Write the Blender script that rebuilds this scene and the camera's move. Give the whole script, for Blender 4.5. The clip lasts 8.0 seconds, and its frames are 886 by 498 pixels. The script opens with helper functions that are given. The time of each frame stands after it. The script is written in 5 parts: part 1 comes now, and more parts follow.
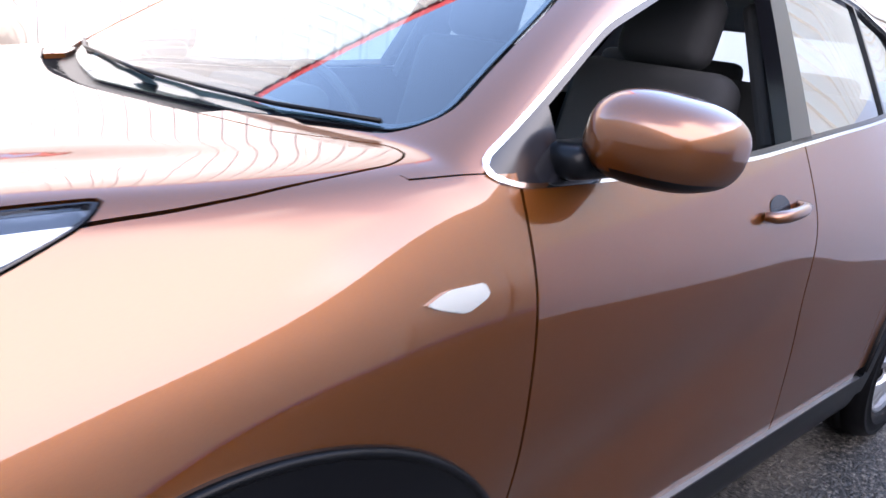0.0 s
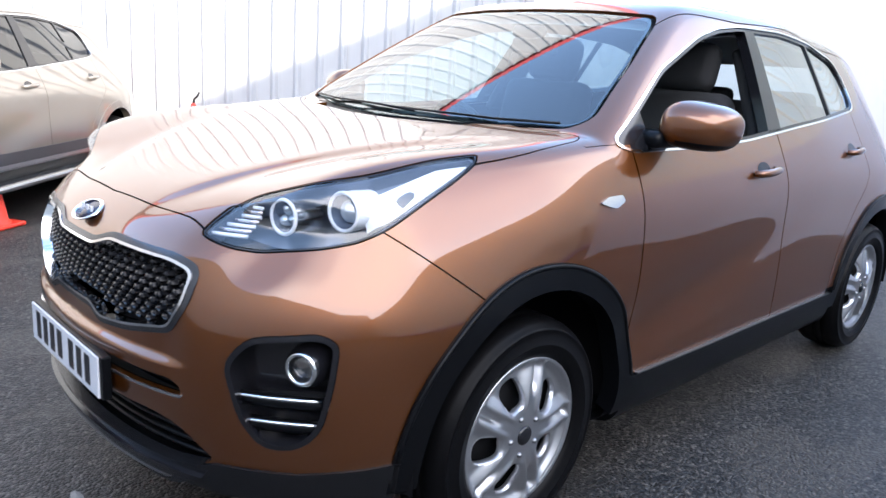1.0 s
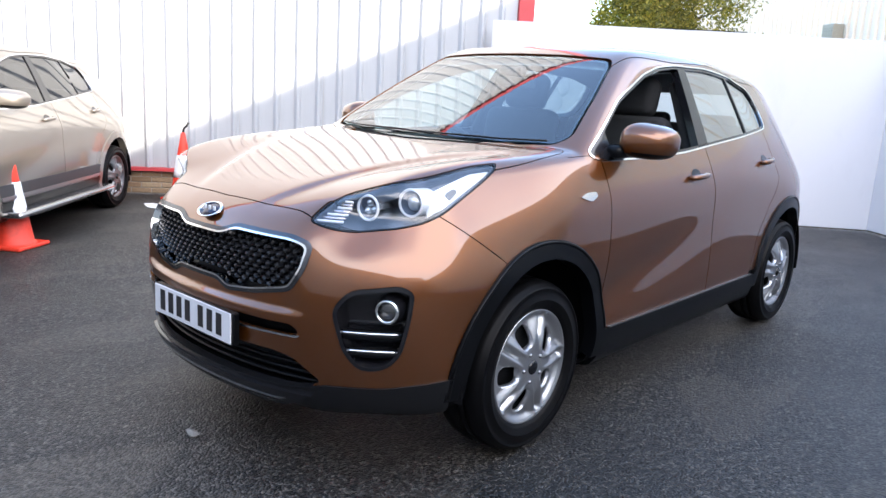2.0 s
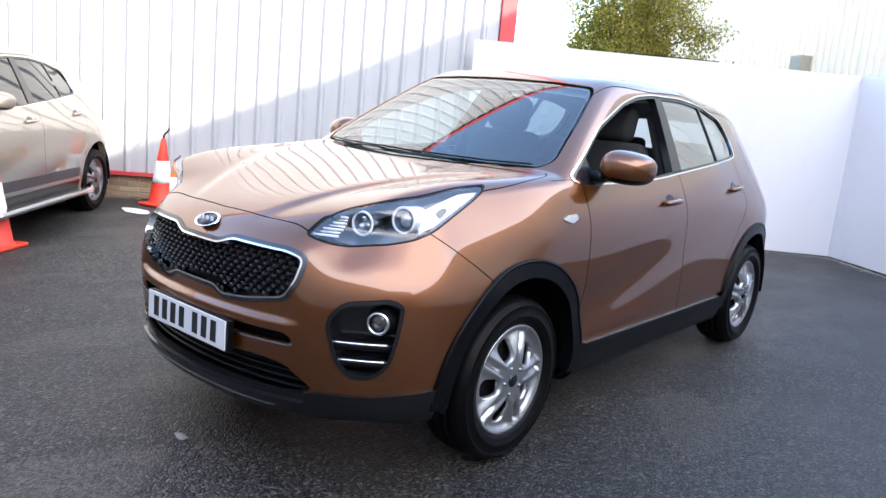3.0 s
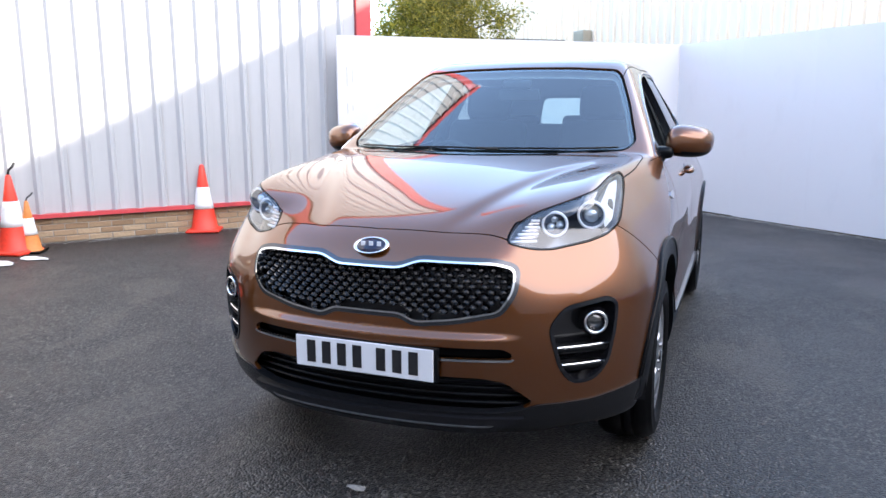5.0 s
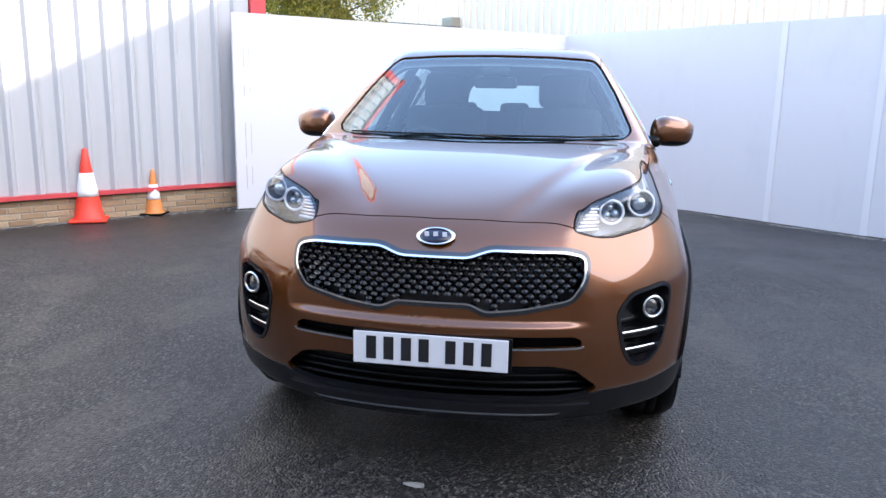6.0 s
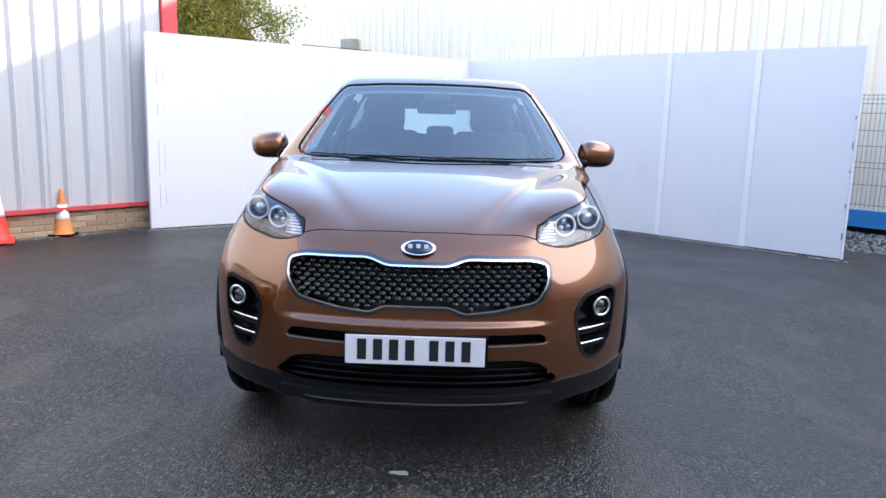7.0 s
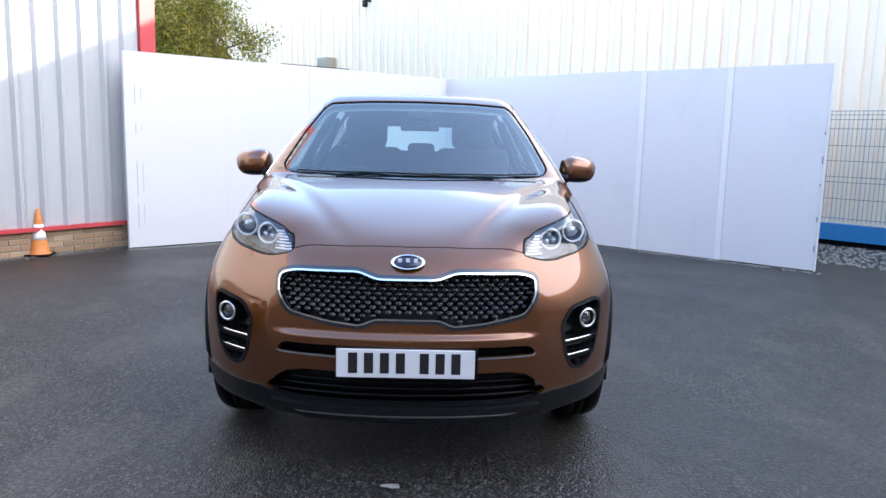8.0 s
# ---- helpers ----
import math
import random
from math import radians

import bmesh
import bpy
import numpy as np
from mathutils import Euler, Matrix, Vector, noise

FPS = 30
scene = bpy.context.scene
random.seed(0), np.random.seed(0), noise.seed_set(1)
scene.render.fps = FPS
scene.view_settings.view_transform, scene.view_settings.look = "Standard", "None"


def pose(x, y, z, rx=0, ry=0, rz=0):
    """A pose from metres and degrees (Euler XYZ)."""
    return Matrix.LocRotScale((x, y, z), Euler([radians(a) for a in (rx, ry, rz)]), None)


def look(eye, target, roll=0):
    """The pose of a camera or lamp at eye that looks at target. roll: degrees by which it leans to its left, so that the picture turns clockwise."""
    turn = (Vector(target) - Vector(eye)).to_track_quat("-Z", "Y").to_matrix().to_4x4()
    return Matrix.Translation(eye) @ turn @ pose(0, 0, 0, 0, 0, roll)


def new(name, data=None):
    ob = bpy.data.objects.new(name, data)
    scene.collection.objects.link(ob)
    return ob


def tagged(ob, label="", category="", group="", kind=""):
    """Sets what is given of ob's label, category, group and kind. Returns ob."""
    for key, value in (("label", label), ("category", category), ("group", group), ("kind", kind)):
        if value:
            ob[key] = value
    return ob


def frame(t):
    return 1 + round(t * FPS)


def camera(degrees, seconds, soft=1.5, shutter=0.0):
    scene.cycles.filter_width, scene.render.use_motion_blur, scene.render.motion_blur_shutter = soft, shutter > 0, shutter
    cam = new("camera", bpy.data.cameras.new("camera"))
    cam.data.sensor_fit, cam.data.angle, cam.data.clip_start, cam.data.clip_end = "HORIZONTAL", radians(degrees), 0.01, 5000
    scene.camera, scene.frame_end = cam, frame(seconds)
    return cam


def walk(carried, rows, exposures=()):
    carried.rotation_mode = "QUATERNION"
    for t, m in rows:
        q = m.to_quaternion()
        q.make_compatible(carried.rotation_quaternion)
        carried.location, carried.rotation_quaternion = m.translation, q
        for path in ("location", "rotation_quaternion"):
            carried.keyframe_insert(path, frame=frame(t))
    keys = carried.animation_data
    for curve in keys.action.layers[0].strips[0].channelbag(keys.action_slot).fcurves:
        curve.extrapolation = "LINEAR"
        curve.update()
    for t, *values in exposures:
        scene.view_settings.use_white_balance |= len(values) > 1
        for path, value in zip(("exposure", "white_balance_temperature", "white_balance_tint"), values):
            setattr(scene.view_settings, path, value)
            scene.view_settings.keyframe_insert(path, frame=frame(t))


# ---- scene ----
cam = camera(61.0, 8.0, shutter=0.15)
PATH = [
    (0, (1.538, 0.508, 1.328), (0.178, 1.852, 0.744), 7.2),
    (0.5, (1.811, -0.131, 1.296), (0.42, 1.21, 0.781), 4.6),
    (1, (2.067, -0.637, 1.325), (0.684, 0.724, 0.843), 4.0),
    (1.5, (2.24, -1.102, 1.332), (0.938, 0.352, 0.898), 4.1),
    (1.7, (2.336, -1.247, 1.331), (1.032, 0.212, 0.916), 3.4),
    (2.8, (2.461, -1.509, 1.375), (1.206, -0.002, 0.983), 4.7),
    (3, (2.439, -1.529, 1.372), (1.197, -0.005, 1.003), 5.5),
    (3.5, (2.248, -1.734, 1.353), (1.069, -0.153, 1.022), 5.3),
    (4, (1.985, -1.913, 1.341), (0.913, -0.266, 0.971), 5.2),
    (4.5, (1.604, -2.028, 1.333), (0.689, -0.296, 0.931), 5.2),
    (4.7, (1.429, -2.138, 1.331), (0.578, -0.365, 0.965), 2.6),
    (5.8, (0.517, -2.265, 1.32), (0.135, -0.344, 0.916), 0.1),
    (6, (0.42, -2.352, 1.331), (0.103, -0.417, 0.934), 1.1),
    (6.5, (0.275, -2.579, 1.356), (0.145, -0.612, 1.019), 2.4),
    (7, (0.124, -2.703, 1.359), (0.101, -0.733, 1.016), 1.7),
    (7.5, (0.085, -2.738, 1.354), (0.11, -0.762, 1.044), 2.0),
    (8, (0.076, -2.75, 1.353), (0.115, -0.772, 1.057), 1.4),
]
walk(cam, [(t, look(eye, target, roll)) for t, eye, target, roll in PATH],
     exposures=[(0.0, 2.78, 6300, 20), (0.5, 2.60, 6050, 13), (1.0, 2.44, 6080, 11), (2.0, 2.32, 6180, 11), (4.5, 2.32, 6220, 12), (6.0, 2.34, 6220, 12), (8.0, 2.25, 6150, 11)])

# ---- daylight: low sun behind the cream warehouse, whose shadow fills the yard ----
SUN_AHEAD = Vector((-1.0, 0.0, -0.334)).normalized()
world = bpy.data.worlds.new("sky")
scene.world = world
world.use_nodes = True
sky = world.node_tree.nodes.new("ShaderNodeTexSky")
sky.sky_type, sky.sun_disc = "NISHITA", False
sky.air_density, sky.dust_density = 1.0, 2.0
sky.sun_elevation, sky.sun_rotation = radians(18.5), math.atan2(1.0, 0.0)
backing = world.node_tree.nodes["Background"]
backing.inputs["Strength"].default_value = 0.26
# unseen broken bright cloud, weighted away from the workshop wall to brighten car reflections
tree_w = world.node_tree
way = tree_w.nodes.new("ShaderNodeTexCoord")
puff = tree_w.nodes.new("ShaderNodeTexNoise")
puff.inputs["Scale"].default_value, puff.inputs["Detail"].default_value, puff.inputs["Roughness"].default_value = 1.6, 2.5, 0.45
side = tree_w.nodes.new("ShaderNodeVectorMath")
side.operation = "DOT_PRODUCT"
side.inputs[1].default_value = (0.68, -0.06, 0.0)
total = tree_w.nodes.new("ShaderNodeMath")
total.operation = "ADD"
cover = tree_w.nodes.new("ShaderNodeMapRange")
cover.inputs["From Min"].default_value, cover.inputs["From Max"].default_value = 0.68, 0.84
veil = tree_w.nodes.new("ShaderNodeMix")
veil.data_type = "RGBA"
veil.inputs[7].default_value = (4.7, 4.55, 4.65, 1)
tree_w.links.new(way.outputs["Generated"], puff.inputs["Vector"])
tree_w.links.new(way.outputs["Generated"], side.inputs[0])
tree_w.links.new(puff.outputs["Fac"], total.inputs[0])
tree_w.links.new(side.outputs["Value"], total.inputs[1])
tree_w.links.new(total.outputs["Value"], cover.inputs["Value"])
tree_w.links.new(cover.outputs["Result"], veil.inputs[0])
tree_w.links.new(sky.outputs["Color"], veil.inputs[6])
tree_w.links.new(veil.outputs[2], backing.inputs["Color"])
sun = new("sun", bpy.data.lights.new("sun", "SUN"))
sun.data.energy, sun.data.angle, sun.data.color = 2.5, radians(0.53), (1.0, 0.88, 0.70)
sun.matrix_world = look((40, 0, 25), Vector((40, 0, 25)) + SUN_AHEAD)


# ---- materials ----
class Nodes:
    """A node material in the making."""

    def __init__(self, name):
        self.mat = bpy.data.materials.new(name)
        self.mat.use_nodes = True
        self.tree = self.mat.node_tree
        self.bsdf = self.tree.nodes["Principled BSDF"]
        self.out = self.tree.nodes["Material Output"]
        self.where = None

    def add(self, kind, **values):
        n = self.tree.nodes.new(kind)
        for key, value in values.items():
            n.inputs[key.replace("_", " ")].default_value = value
        return n

    def link(self, a, b):
        self.tree.links.new(a, b)

    def coords(self):
        if self.where is None:
            self.where = self.add("ShaderNodeTexCoord").outputs["Object"]
        return self.where

    def noise(self, scale, detail=4.0, rough=0.55, stretch=None):
        n = self.add("ShaderNodeTexNoise", Scale=scale, Detail=detail, Roughness=rough)
        if stretch:
            m = self.add("ShaderNodeMapping")
            m.inputs["Scale"].default_value = stretch
            self.link(self.coords(), m.inputs["Vector"])
            self.link(m.outputs["Vector"], n.inputs["Vector"])
        else:
            self.link(self.coords(), n.inputs["Vector"])
        return n.outputs["Fac"]

    def ramp(self, fac, stops):
        r = self.add("ShaderNodeValToRGB")
        els = r.color_ramp.elements
        while len(els) < len(stops):
            els.new(0.5)
        for e, (at, c) in zip(els, stops):
            e.position, e.color = at, (*c, 1)
        self.link(fac, r.inputs["Fac"])
        return r.outputs["Color"]

    def mixed(self, fac, a, b, how="MIX"):
        m = self.tree.nodes.new("ShaderNodeMix")
        m.data_type, m.blend_type = "RGBA", how
        for sock, v in ((m.inputs[0], fac), (m.inputs[6], a), (m.inputs[7], b)):
            if isinstance(v, bpy.types.NodeSocket):
                self.link(v, sock)
            else:
                sock.default_value = v if isinstance(v, float) else (*v, 1)
        return m.outputs[2]

    def bump(self, height, strength=0.2, distance=0.01):
        b = self.add("ShaderNodeBump", Strength=strength, Distance=distance)
        self.link(height, b.inputs["Height"])
        self.link(b.outputs["Normal"], self.bsdf.inputs["Normal"])

    def set(self, **values):
        for key, value in values.items():
            sock = self.bsdf.inputs[key.replace("_", " ")]
            if isinstance(value, bpy.types.NodeSocket):
                self.link(value, sock)
            else:
                sock.default_value = (*value, 1) if isinstance(value, tuple) and len(value) == 3 else value
        return self


def plain(name, colour, rough=0.5, metal=0.0, vary=0.15, scale=30.0, bump=0.0, coat=0.0, spec=0.5):
    n = Nodes(name)
    low, high = tuple(c * (1 - vary) for c in colour), tuple(min(1, c * (1 + vary)) for c in colour)
    fac = n.noise(scale)
    big = n.noise(scale / 12, 3)
    n.set(Base_Color=n.mixed(big, n.ramp(fac, [(0.3, low), (0.7, high)]), colour), Roughness=rough, Metallic=metal, Coat_Weight=coat, Coat_Roughness=0.04)
    n.bsdf.inputs["Specular IOR Level"].default_value = spec
    if bump:
        n.bump(n.noise(scale * 4, 2), bump, 0.002)
    return n.mat


def car_paint(name, colour, deep, metal=0.82, rough=0.36, gloss=1.74):
    n = Nodes(name)
    tint = n.ramp(n.noise(700.0, 2), [(0.3, deep), (0.7, colour)])
    n.set(Base_Color=tint, Metallic=metal, Roughness=rough, Coat_Weight=1.0, Coat_Roughness=0.004, Coat_IOR=gloss)
    return n.mat


def clear_glass(name, tint, base=0.08):
    """A sheet of glass, its two faces as one: it lets light through and mirrors more at a slant."""
    n = Nodes(name)
    n.tree.nodes.remove(n.bsdf)
    seen, shine = n.add("ShaderNodeBsdfTransparent"), n.add("ShaderNodeBsdfGlossy", Roughness=0.0)
    seen.inputs["Color"].default_value = (*tint, 1)
    slant, mix = n.add("ShaderNodeLayerWeight", Blend=0.5), n.add("ShaderNodeMixShader")
    rise, gloss = n.add("ShaderNodeMath"), n.add("ShaderNodeMath")
    rise.operation, gloss.operation = "POWER", "MULTIPLY_ADD"
    rise.inputs[1].default_value, gloss.inputs[1].default_value, gloss.inputs[2].default_value = 4.2, 1.0 - base, base
    n.link(slant.outputs["Facing"], rise.inputs[0])
    n.link(rise.outputs["Value"], gloss.inputs[0])
    n.link(gloss.outputs["Value"], mix.inputs["Fac"])
    n.link(seen.outputs["BSDF"], mix.inputs[1])
    n.link(shine.outputs["BSDF"], mix.inputs[2])
    n.link(mix.outputs["Shader"], n.out.inputs["Surface"])
    return n.mat


def asphalt_mat():
    n = Nodes("asphalt")
    grit, chips = n.add("ShaderNodeTexVoronoi", Scale=98.0), n.add("ShaderNodeTexVoronoi", Scale=240.0)
    for v in (grit, chips):
        n.link(n.coords(), v.inputs["Vector"])
    grey = n.add("ShaderNodeRGBToBW")
    n.link(grit.outputs["Color"], grey.inputs["Color"])
    fine = n.add("ShaderNodeRGBToBW")
    n.link(chips.outputs["Color"], fine.inputs["Color"])
    big, wet, patch = n.noise(0.8, 6, 0.6), n.noise(0.33, 5, 0.6), n.noise(1.7, 4, 0.5, (1.0, 0.45, 1.0))
    base = n.ramp(grey.outputs["Val"], [(0.2, (0.003, 0.0031, 0.0034)), (0.5, (0.019, 0.0193, 0.0202)), (0.82, (0.130, 0.1305, 0.133))])
    base = n.mixed(n.ramp(fine.outputs["Val"], [(0.68, (0, 0, 0)), (0.78, (0.7, 0.7, 0.7))]), base, (0.036, 0.0367, 0.0395))
    base = n.mixed(n.ramp(big, [(0.42, (0, 0, 0)), (0.72, (0.45, 0.45, 0.45))]), base, (0.019, 0.0195, 0.021))
    base = n.mixed(n.ramp(patch, [(0.55, (0, 0, 0)), (0.585, (0.62, 0.62, 0.62))]), base, (0.082, 0.079, 0.075))
    base = n.mixed(n.ramp(wet, [(0.35, (0.55, 0.55, 0.55)), (0.6, (0, 0, 0))]), base, (0.008, 0.0085, 0.0095))
    clump = n.noise(26.0, 7, 0.7)
    base = n.mixed(1.0, base, n.ramp(clump, [(0.35, (0.48, 0.43, 0.37)), (0.55, (1.0, 0.91, 0.79)), (0.7, (1.0, 0.91, 0.79))]), "MULTIPLY")
    base = n.mixed(1.0, base, n.ramp(n.noise(58.0, 2, 0.5), [(0.40, (0.5, 0.5, 0.5)), (0.58, (1.3, 1.3, 1.3))]), "MULTIPLY")
    n.set(Base_Color=base, Roughness=n.ramp(wet, [(0.35, (0.33,) * 3), (0.65, (0.62,) * 3)]))
    round_top = n.add("ShaderNodeMath")
    round_top.operation, round_top.inputs[0].default_value = "SUBTRACT", 1.0
    n.link(grit.outputs["Distance"], round_top.inputs[1])
    n.bump(n.mixed(0.5, grey.outputs["Val"], round_top.outputs["Value"]), 1.0, 0.010)
    n.bsdf.inputs["Specular IOR Level"].default_value = 0.42
    return n.mat


def sheet_metal(name, colour, stain):
    n = Nodes(name)
    streak = n.noise(3.0, 5, 0.6, (3.0, 3.0, 0.25))
    blot = n.noise(1.3, 4)
    base = n.mixed(n.ramp(streak, [(0.45, (0, 0, 0)), (0.8, (0.5, 0.5, 0.5))]), colour, stain)
    n.set(Base_Color=n.mixed(n.ramp(blot, [(0.5, (0, 0, 0)), (0.9, (0.4, 0.4, 0.4))]), base, stain), Roughness=0.42)
    n.bump(n.noise(2.2, 3), 0.06, 0.01)
    return n.mat


def board_mat(name, colour):
    n = Nodes(name)
    scuff = n.noise(2.0, 6, 0.65, (1.0, 1.0, 0.5))
    fine = n.noise(45.0, 4)
    base = n.mixed(n.ramp(scuff, [(0.55, (0, 0, 0)), (0.85, (0.35, 0.35, 0.35))]), colour, tuple(c * 0.72 for c in colour))
    n.set(Base_Color=base, Roughness=0.5)
    n.bump(fine, 0.05, 0.003)
    return n.mat


def brick_mat():
    n = Nodes("buff_brick")
    info = n.add("ShaderNodeObjectInfo")
    tone = n.ramp(info.outputs["Random"], [(0.0, (0.27, 0.175, 0.10)), (0.5, (0.36, 0.25, 0.15)), (1.0, (0.45, 0.34, 0.22))])
    n.set(Base_Color=n.mixed(n.ramp(n.noise(60.0), [(0.4, (0, 0, 0)), (0.8, (0.6, 0.6, 0.6))]), tone, (0.22, 0.15, 0.1)), Roughness=0.9)
    n.bump(n.noise(150.0), 0.4, 0.003)
    return n.mat


def leaf_mat():
    n = Nodes("leaves")
    island = n.add("ShaderNodeNewGeometry")
    tone = n.ramp(island.outputs["Random Per Island"], [(0.0, (0.07, 0.075, 0.012)), (0.5, (0.15, 0.145, 0.02)), (1.0, (0.34, 0.27, 0.045))])
    n.set(Base_Color=tone, Roughness=0.55)
    glow, both = n.add("ShaderNodeBsdfTranslucent"), n.add("ShaderNodeMixShader", Fac=0.5)
    n.link(n.mixed(1.0, tone, (1.9, 1.8, 0.9), "MULTIPLY"), glow.inputs["Color"])
    n.link(n.bsdf.outputs["BSDF"], both.inputs[1])
    n.link(glow.outputs["BSDF"], both.inputs[2])
    n.link(both.outputs["Shader"], n.out.inputs["Surface"])
    return n.mat


PAINT = car_paint("copper_brown_paint", (0.158, 0.0460, 0.0036), (0.136, 0.0392, 0.0030))
SILVER = car_paint("champagne_silver_paint", (0.27, 0.245, 0.215), (0.25, 0.225, 0.197), 0.75, 0.48, 1.5)
PLASTIC = plain("black_plastic", (0.0028, 0.0031, 0.0040), 0.30, bump=0.08, scale=120, spec=0.15)
GLOSS_BLACK = plain("gloss_black", (0.008, 0.008, 0.01), 0.16)
PALE_EDGE = plain("pale_edge_plastic", (0.035, 0.035, 0.037), 0.4, vary=0.4, scale=50)
LIP_PLASTIC = plain("lip_plastic", (0.007, 0.0073, 0.0085), 0.26, bump=0.06, scale=120, spec=0.30)
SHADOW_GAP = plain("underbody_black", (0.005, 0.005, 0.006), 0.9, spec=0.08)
STUD = plain("stud_black", (0.010, 0.010, 0.0115), 0.2, spec=0.30)
GREY_TRIM = plain("grey_trim", (0.035, 0.036, 0.039), 0.4)
RUBBER = plain("tyre_rubber", (0.0028, 0.0028, 0.0033), 0.42, bump=0.2, scale=60, spec=0.10)
CHROME = plain("chrome", (0.86, 0.87, 0.88), 0.07, 1.0, 0.02)
SATIN = plain("satin_chrome", (0.7, 0.71, 0.72), 0.22, 1.0, 0.04)
ALLOY = plain("silver_alloy", (0.40, 0.41, 0.435), 0.30, 0.88, 0.04, coat=0.2)
DULL_METAL = plain("dull_metal", (0.26, 0.26, 0.27), 0.32, 0.95, vary=0.1, scale=40)
GUNMETAL = plain("gunmetal", (0.09, 0.092, 0.10), 0.2, 0.9)
BRAKE = plain("brake_dark", (0.008, 0.008, 0.009), 0.7, 0.2, spec=0.1)
WINDSCREEN = clear_glass("windscreen_glass", (0.66, 0.86, 0.88), 0.165)
SIDE_GLASS = clear_glass("side_glass", (0.70, 0.80, 0.80), 0.09)
REAR_GLASS = clear_glass("rear_door_glass", (0.62, 0.67, 0.66), 0.40)
DARK_GLASS = clear_glass("privacy_glass", (0.12, 0.13, 0.13), 0.09)
LENS = clear_glass("lamp_lens", (0.95, 0.97, 0.99), 0.105)
CABIN = plain("cabin_black", (0.02, 0.021, 0.023), 0.75, bump=0.2, scale=200)
CLOTH = plain("seat_cloth", (0.018, 0.0185, 0.021), 0.9, bump=0.4, scale=300)
LINER = plain("headliner_grey", (0.30, 0.31, 0.32), 0.9, bump=0.2, scale=200)
PLATE_WHITE = plain("plate_white", (0.60, 0.61, 0.64), 0.3, 0.0, 0.03)
INK = plain("plate_black", (0.01, 0.01, 0.012), 0.4)
LAMP_WHITE = plain("lamp_ring_white", (0.74, 0.76, 0.80), 0.22)
LAMP_PINK = plain("lamp_reflector", (0.80, 0.72, 0.72), 0.15, 0.8)
# blue in this grey stands in for sky mirrored by the lens
LAMP_GREY = plain("lamp_housing", (0.12, 0.15, 0.205), 0.22, 0.3)
LAMP_GLASS = plain("projector_glass", (0.62, 0.68, 0.74), 0.06, 0.55, 0.05)
EMBLEM_BLUE = plain("badge_dark", (0.006, 0.009, 0.03), 0.2)
RED_LENS = plain("red_lens", (0.5, 0.03, 0.025), 0.12, coat=1.0)
ASPHALT = asphalt_mat()
CLAD = sheet_metal("grey_white_cladding", (0.44, 0.45, 0.465), (0.36, 0.37, 0.38))
CREAM = sheet_metal("cream_cladding", (0.90, 0.765, 0.61), (0.80, 0.66, 0.50))
BACK_CLAD = sheet_metal("behind_cladding", (0.52, 0.49, 0.45), (0.42, 0.40, 0.37))
RED_TRIM = plain("red_flashing", (0.52, 0.06, 0.065), 0.45, 0.0, 0.2, 6)
BOARD = board_mat("white_board", (0.645, 0.636, 0.656))
STRIP = board_mat("white_cover_strip", (0.72, 0.71, 0.72))
BRICK = brick_mat()
MORTAR = plain("mortar", (0.36, 0.32, 0.27), 0.95, bump=0.5)
BLUE = plain("blue_paint", (0.028, 0.20, 0.46), 0.45)
WIRE = plain("galvanised_wire", (0.20, 0.21, 0.225), 0.45, 0.35)
VENT = plain("vent_beige", (0.36, 0.32, 0.25), 0.6)
GRAVEL = plain("gravel", (0.21, 0.20, 0.185), 0.9, 0.0, 0.5, 18, 0.4)
CONE_RED = plain("cone_red", (0.75, 0.045, 0.02), 0.5, vary=0.2)
CONE_ORANGE = plain("cone_orange", (0.62, 0.21, 0.045), 0.55, vary=0.2)
CONE_WHITE = plain("cone_sleeve", (0.8, 0.8, 0.8), 0.45, vary=0.1)
LEAF = leaf_mat()
BARK = plain("bark", (0.10, 0.075, 0.05), 0.95, 0.0, 0.4, 14, 0.6)
PAPER = plain("paper", (0.75, 0.75, 0.73), 0.8)


# ---- helpers for meshes ----
def part(name, bm, material, parent=None, label="", smooth=True):
    """Links a bmesh as one mesh object under a thing or a part."""
    me = bpy.data.meshes.new(name)
    bm.to_mesh(me)
    bm.free()
    me.materials.append(material)
    if smooth:
        me.shade_smooth()
    ob = new(name, me)
    ob.parent = parent
    return tagged(ob, label)


def rbox(bm, centre, size, bevel=0.01, segments=2, turn=None):
    """Adds a box with rounded edges."""
    made = bmesh.ops.create_cube(bm, size=1.0)["verts"]
    m = Matrix.Translation(centre) @ (turn or Matrix()) @ Matrix.Diagonal((*size, 1))
    bmesh.ops.transform(bm, matrix=m, verts=made)
    if bevel:
        edges = list({e for v in made for e in v.link_edges})
        bmesh.ops.bevel(bm, geom=edges, offset=min(bevel, min(size) * 0.45), segments=segments, affect="EDGES", profile=0.5)
    return bm


def box_part(name, centre, size, material, parent=None, bevel=0.008, label="", turn=None, segments=2):
    return part(name, rbox(bmesh.new(), centre, size, bevel, segments, turn), material, parent, label, smooth=False)


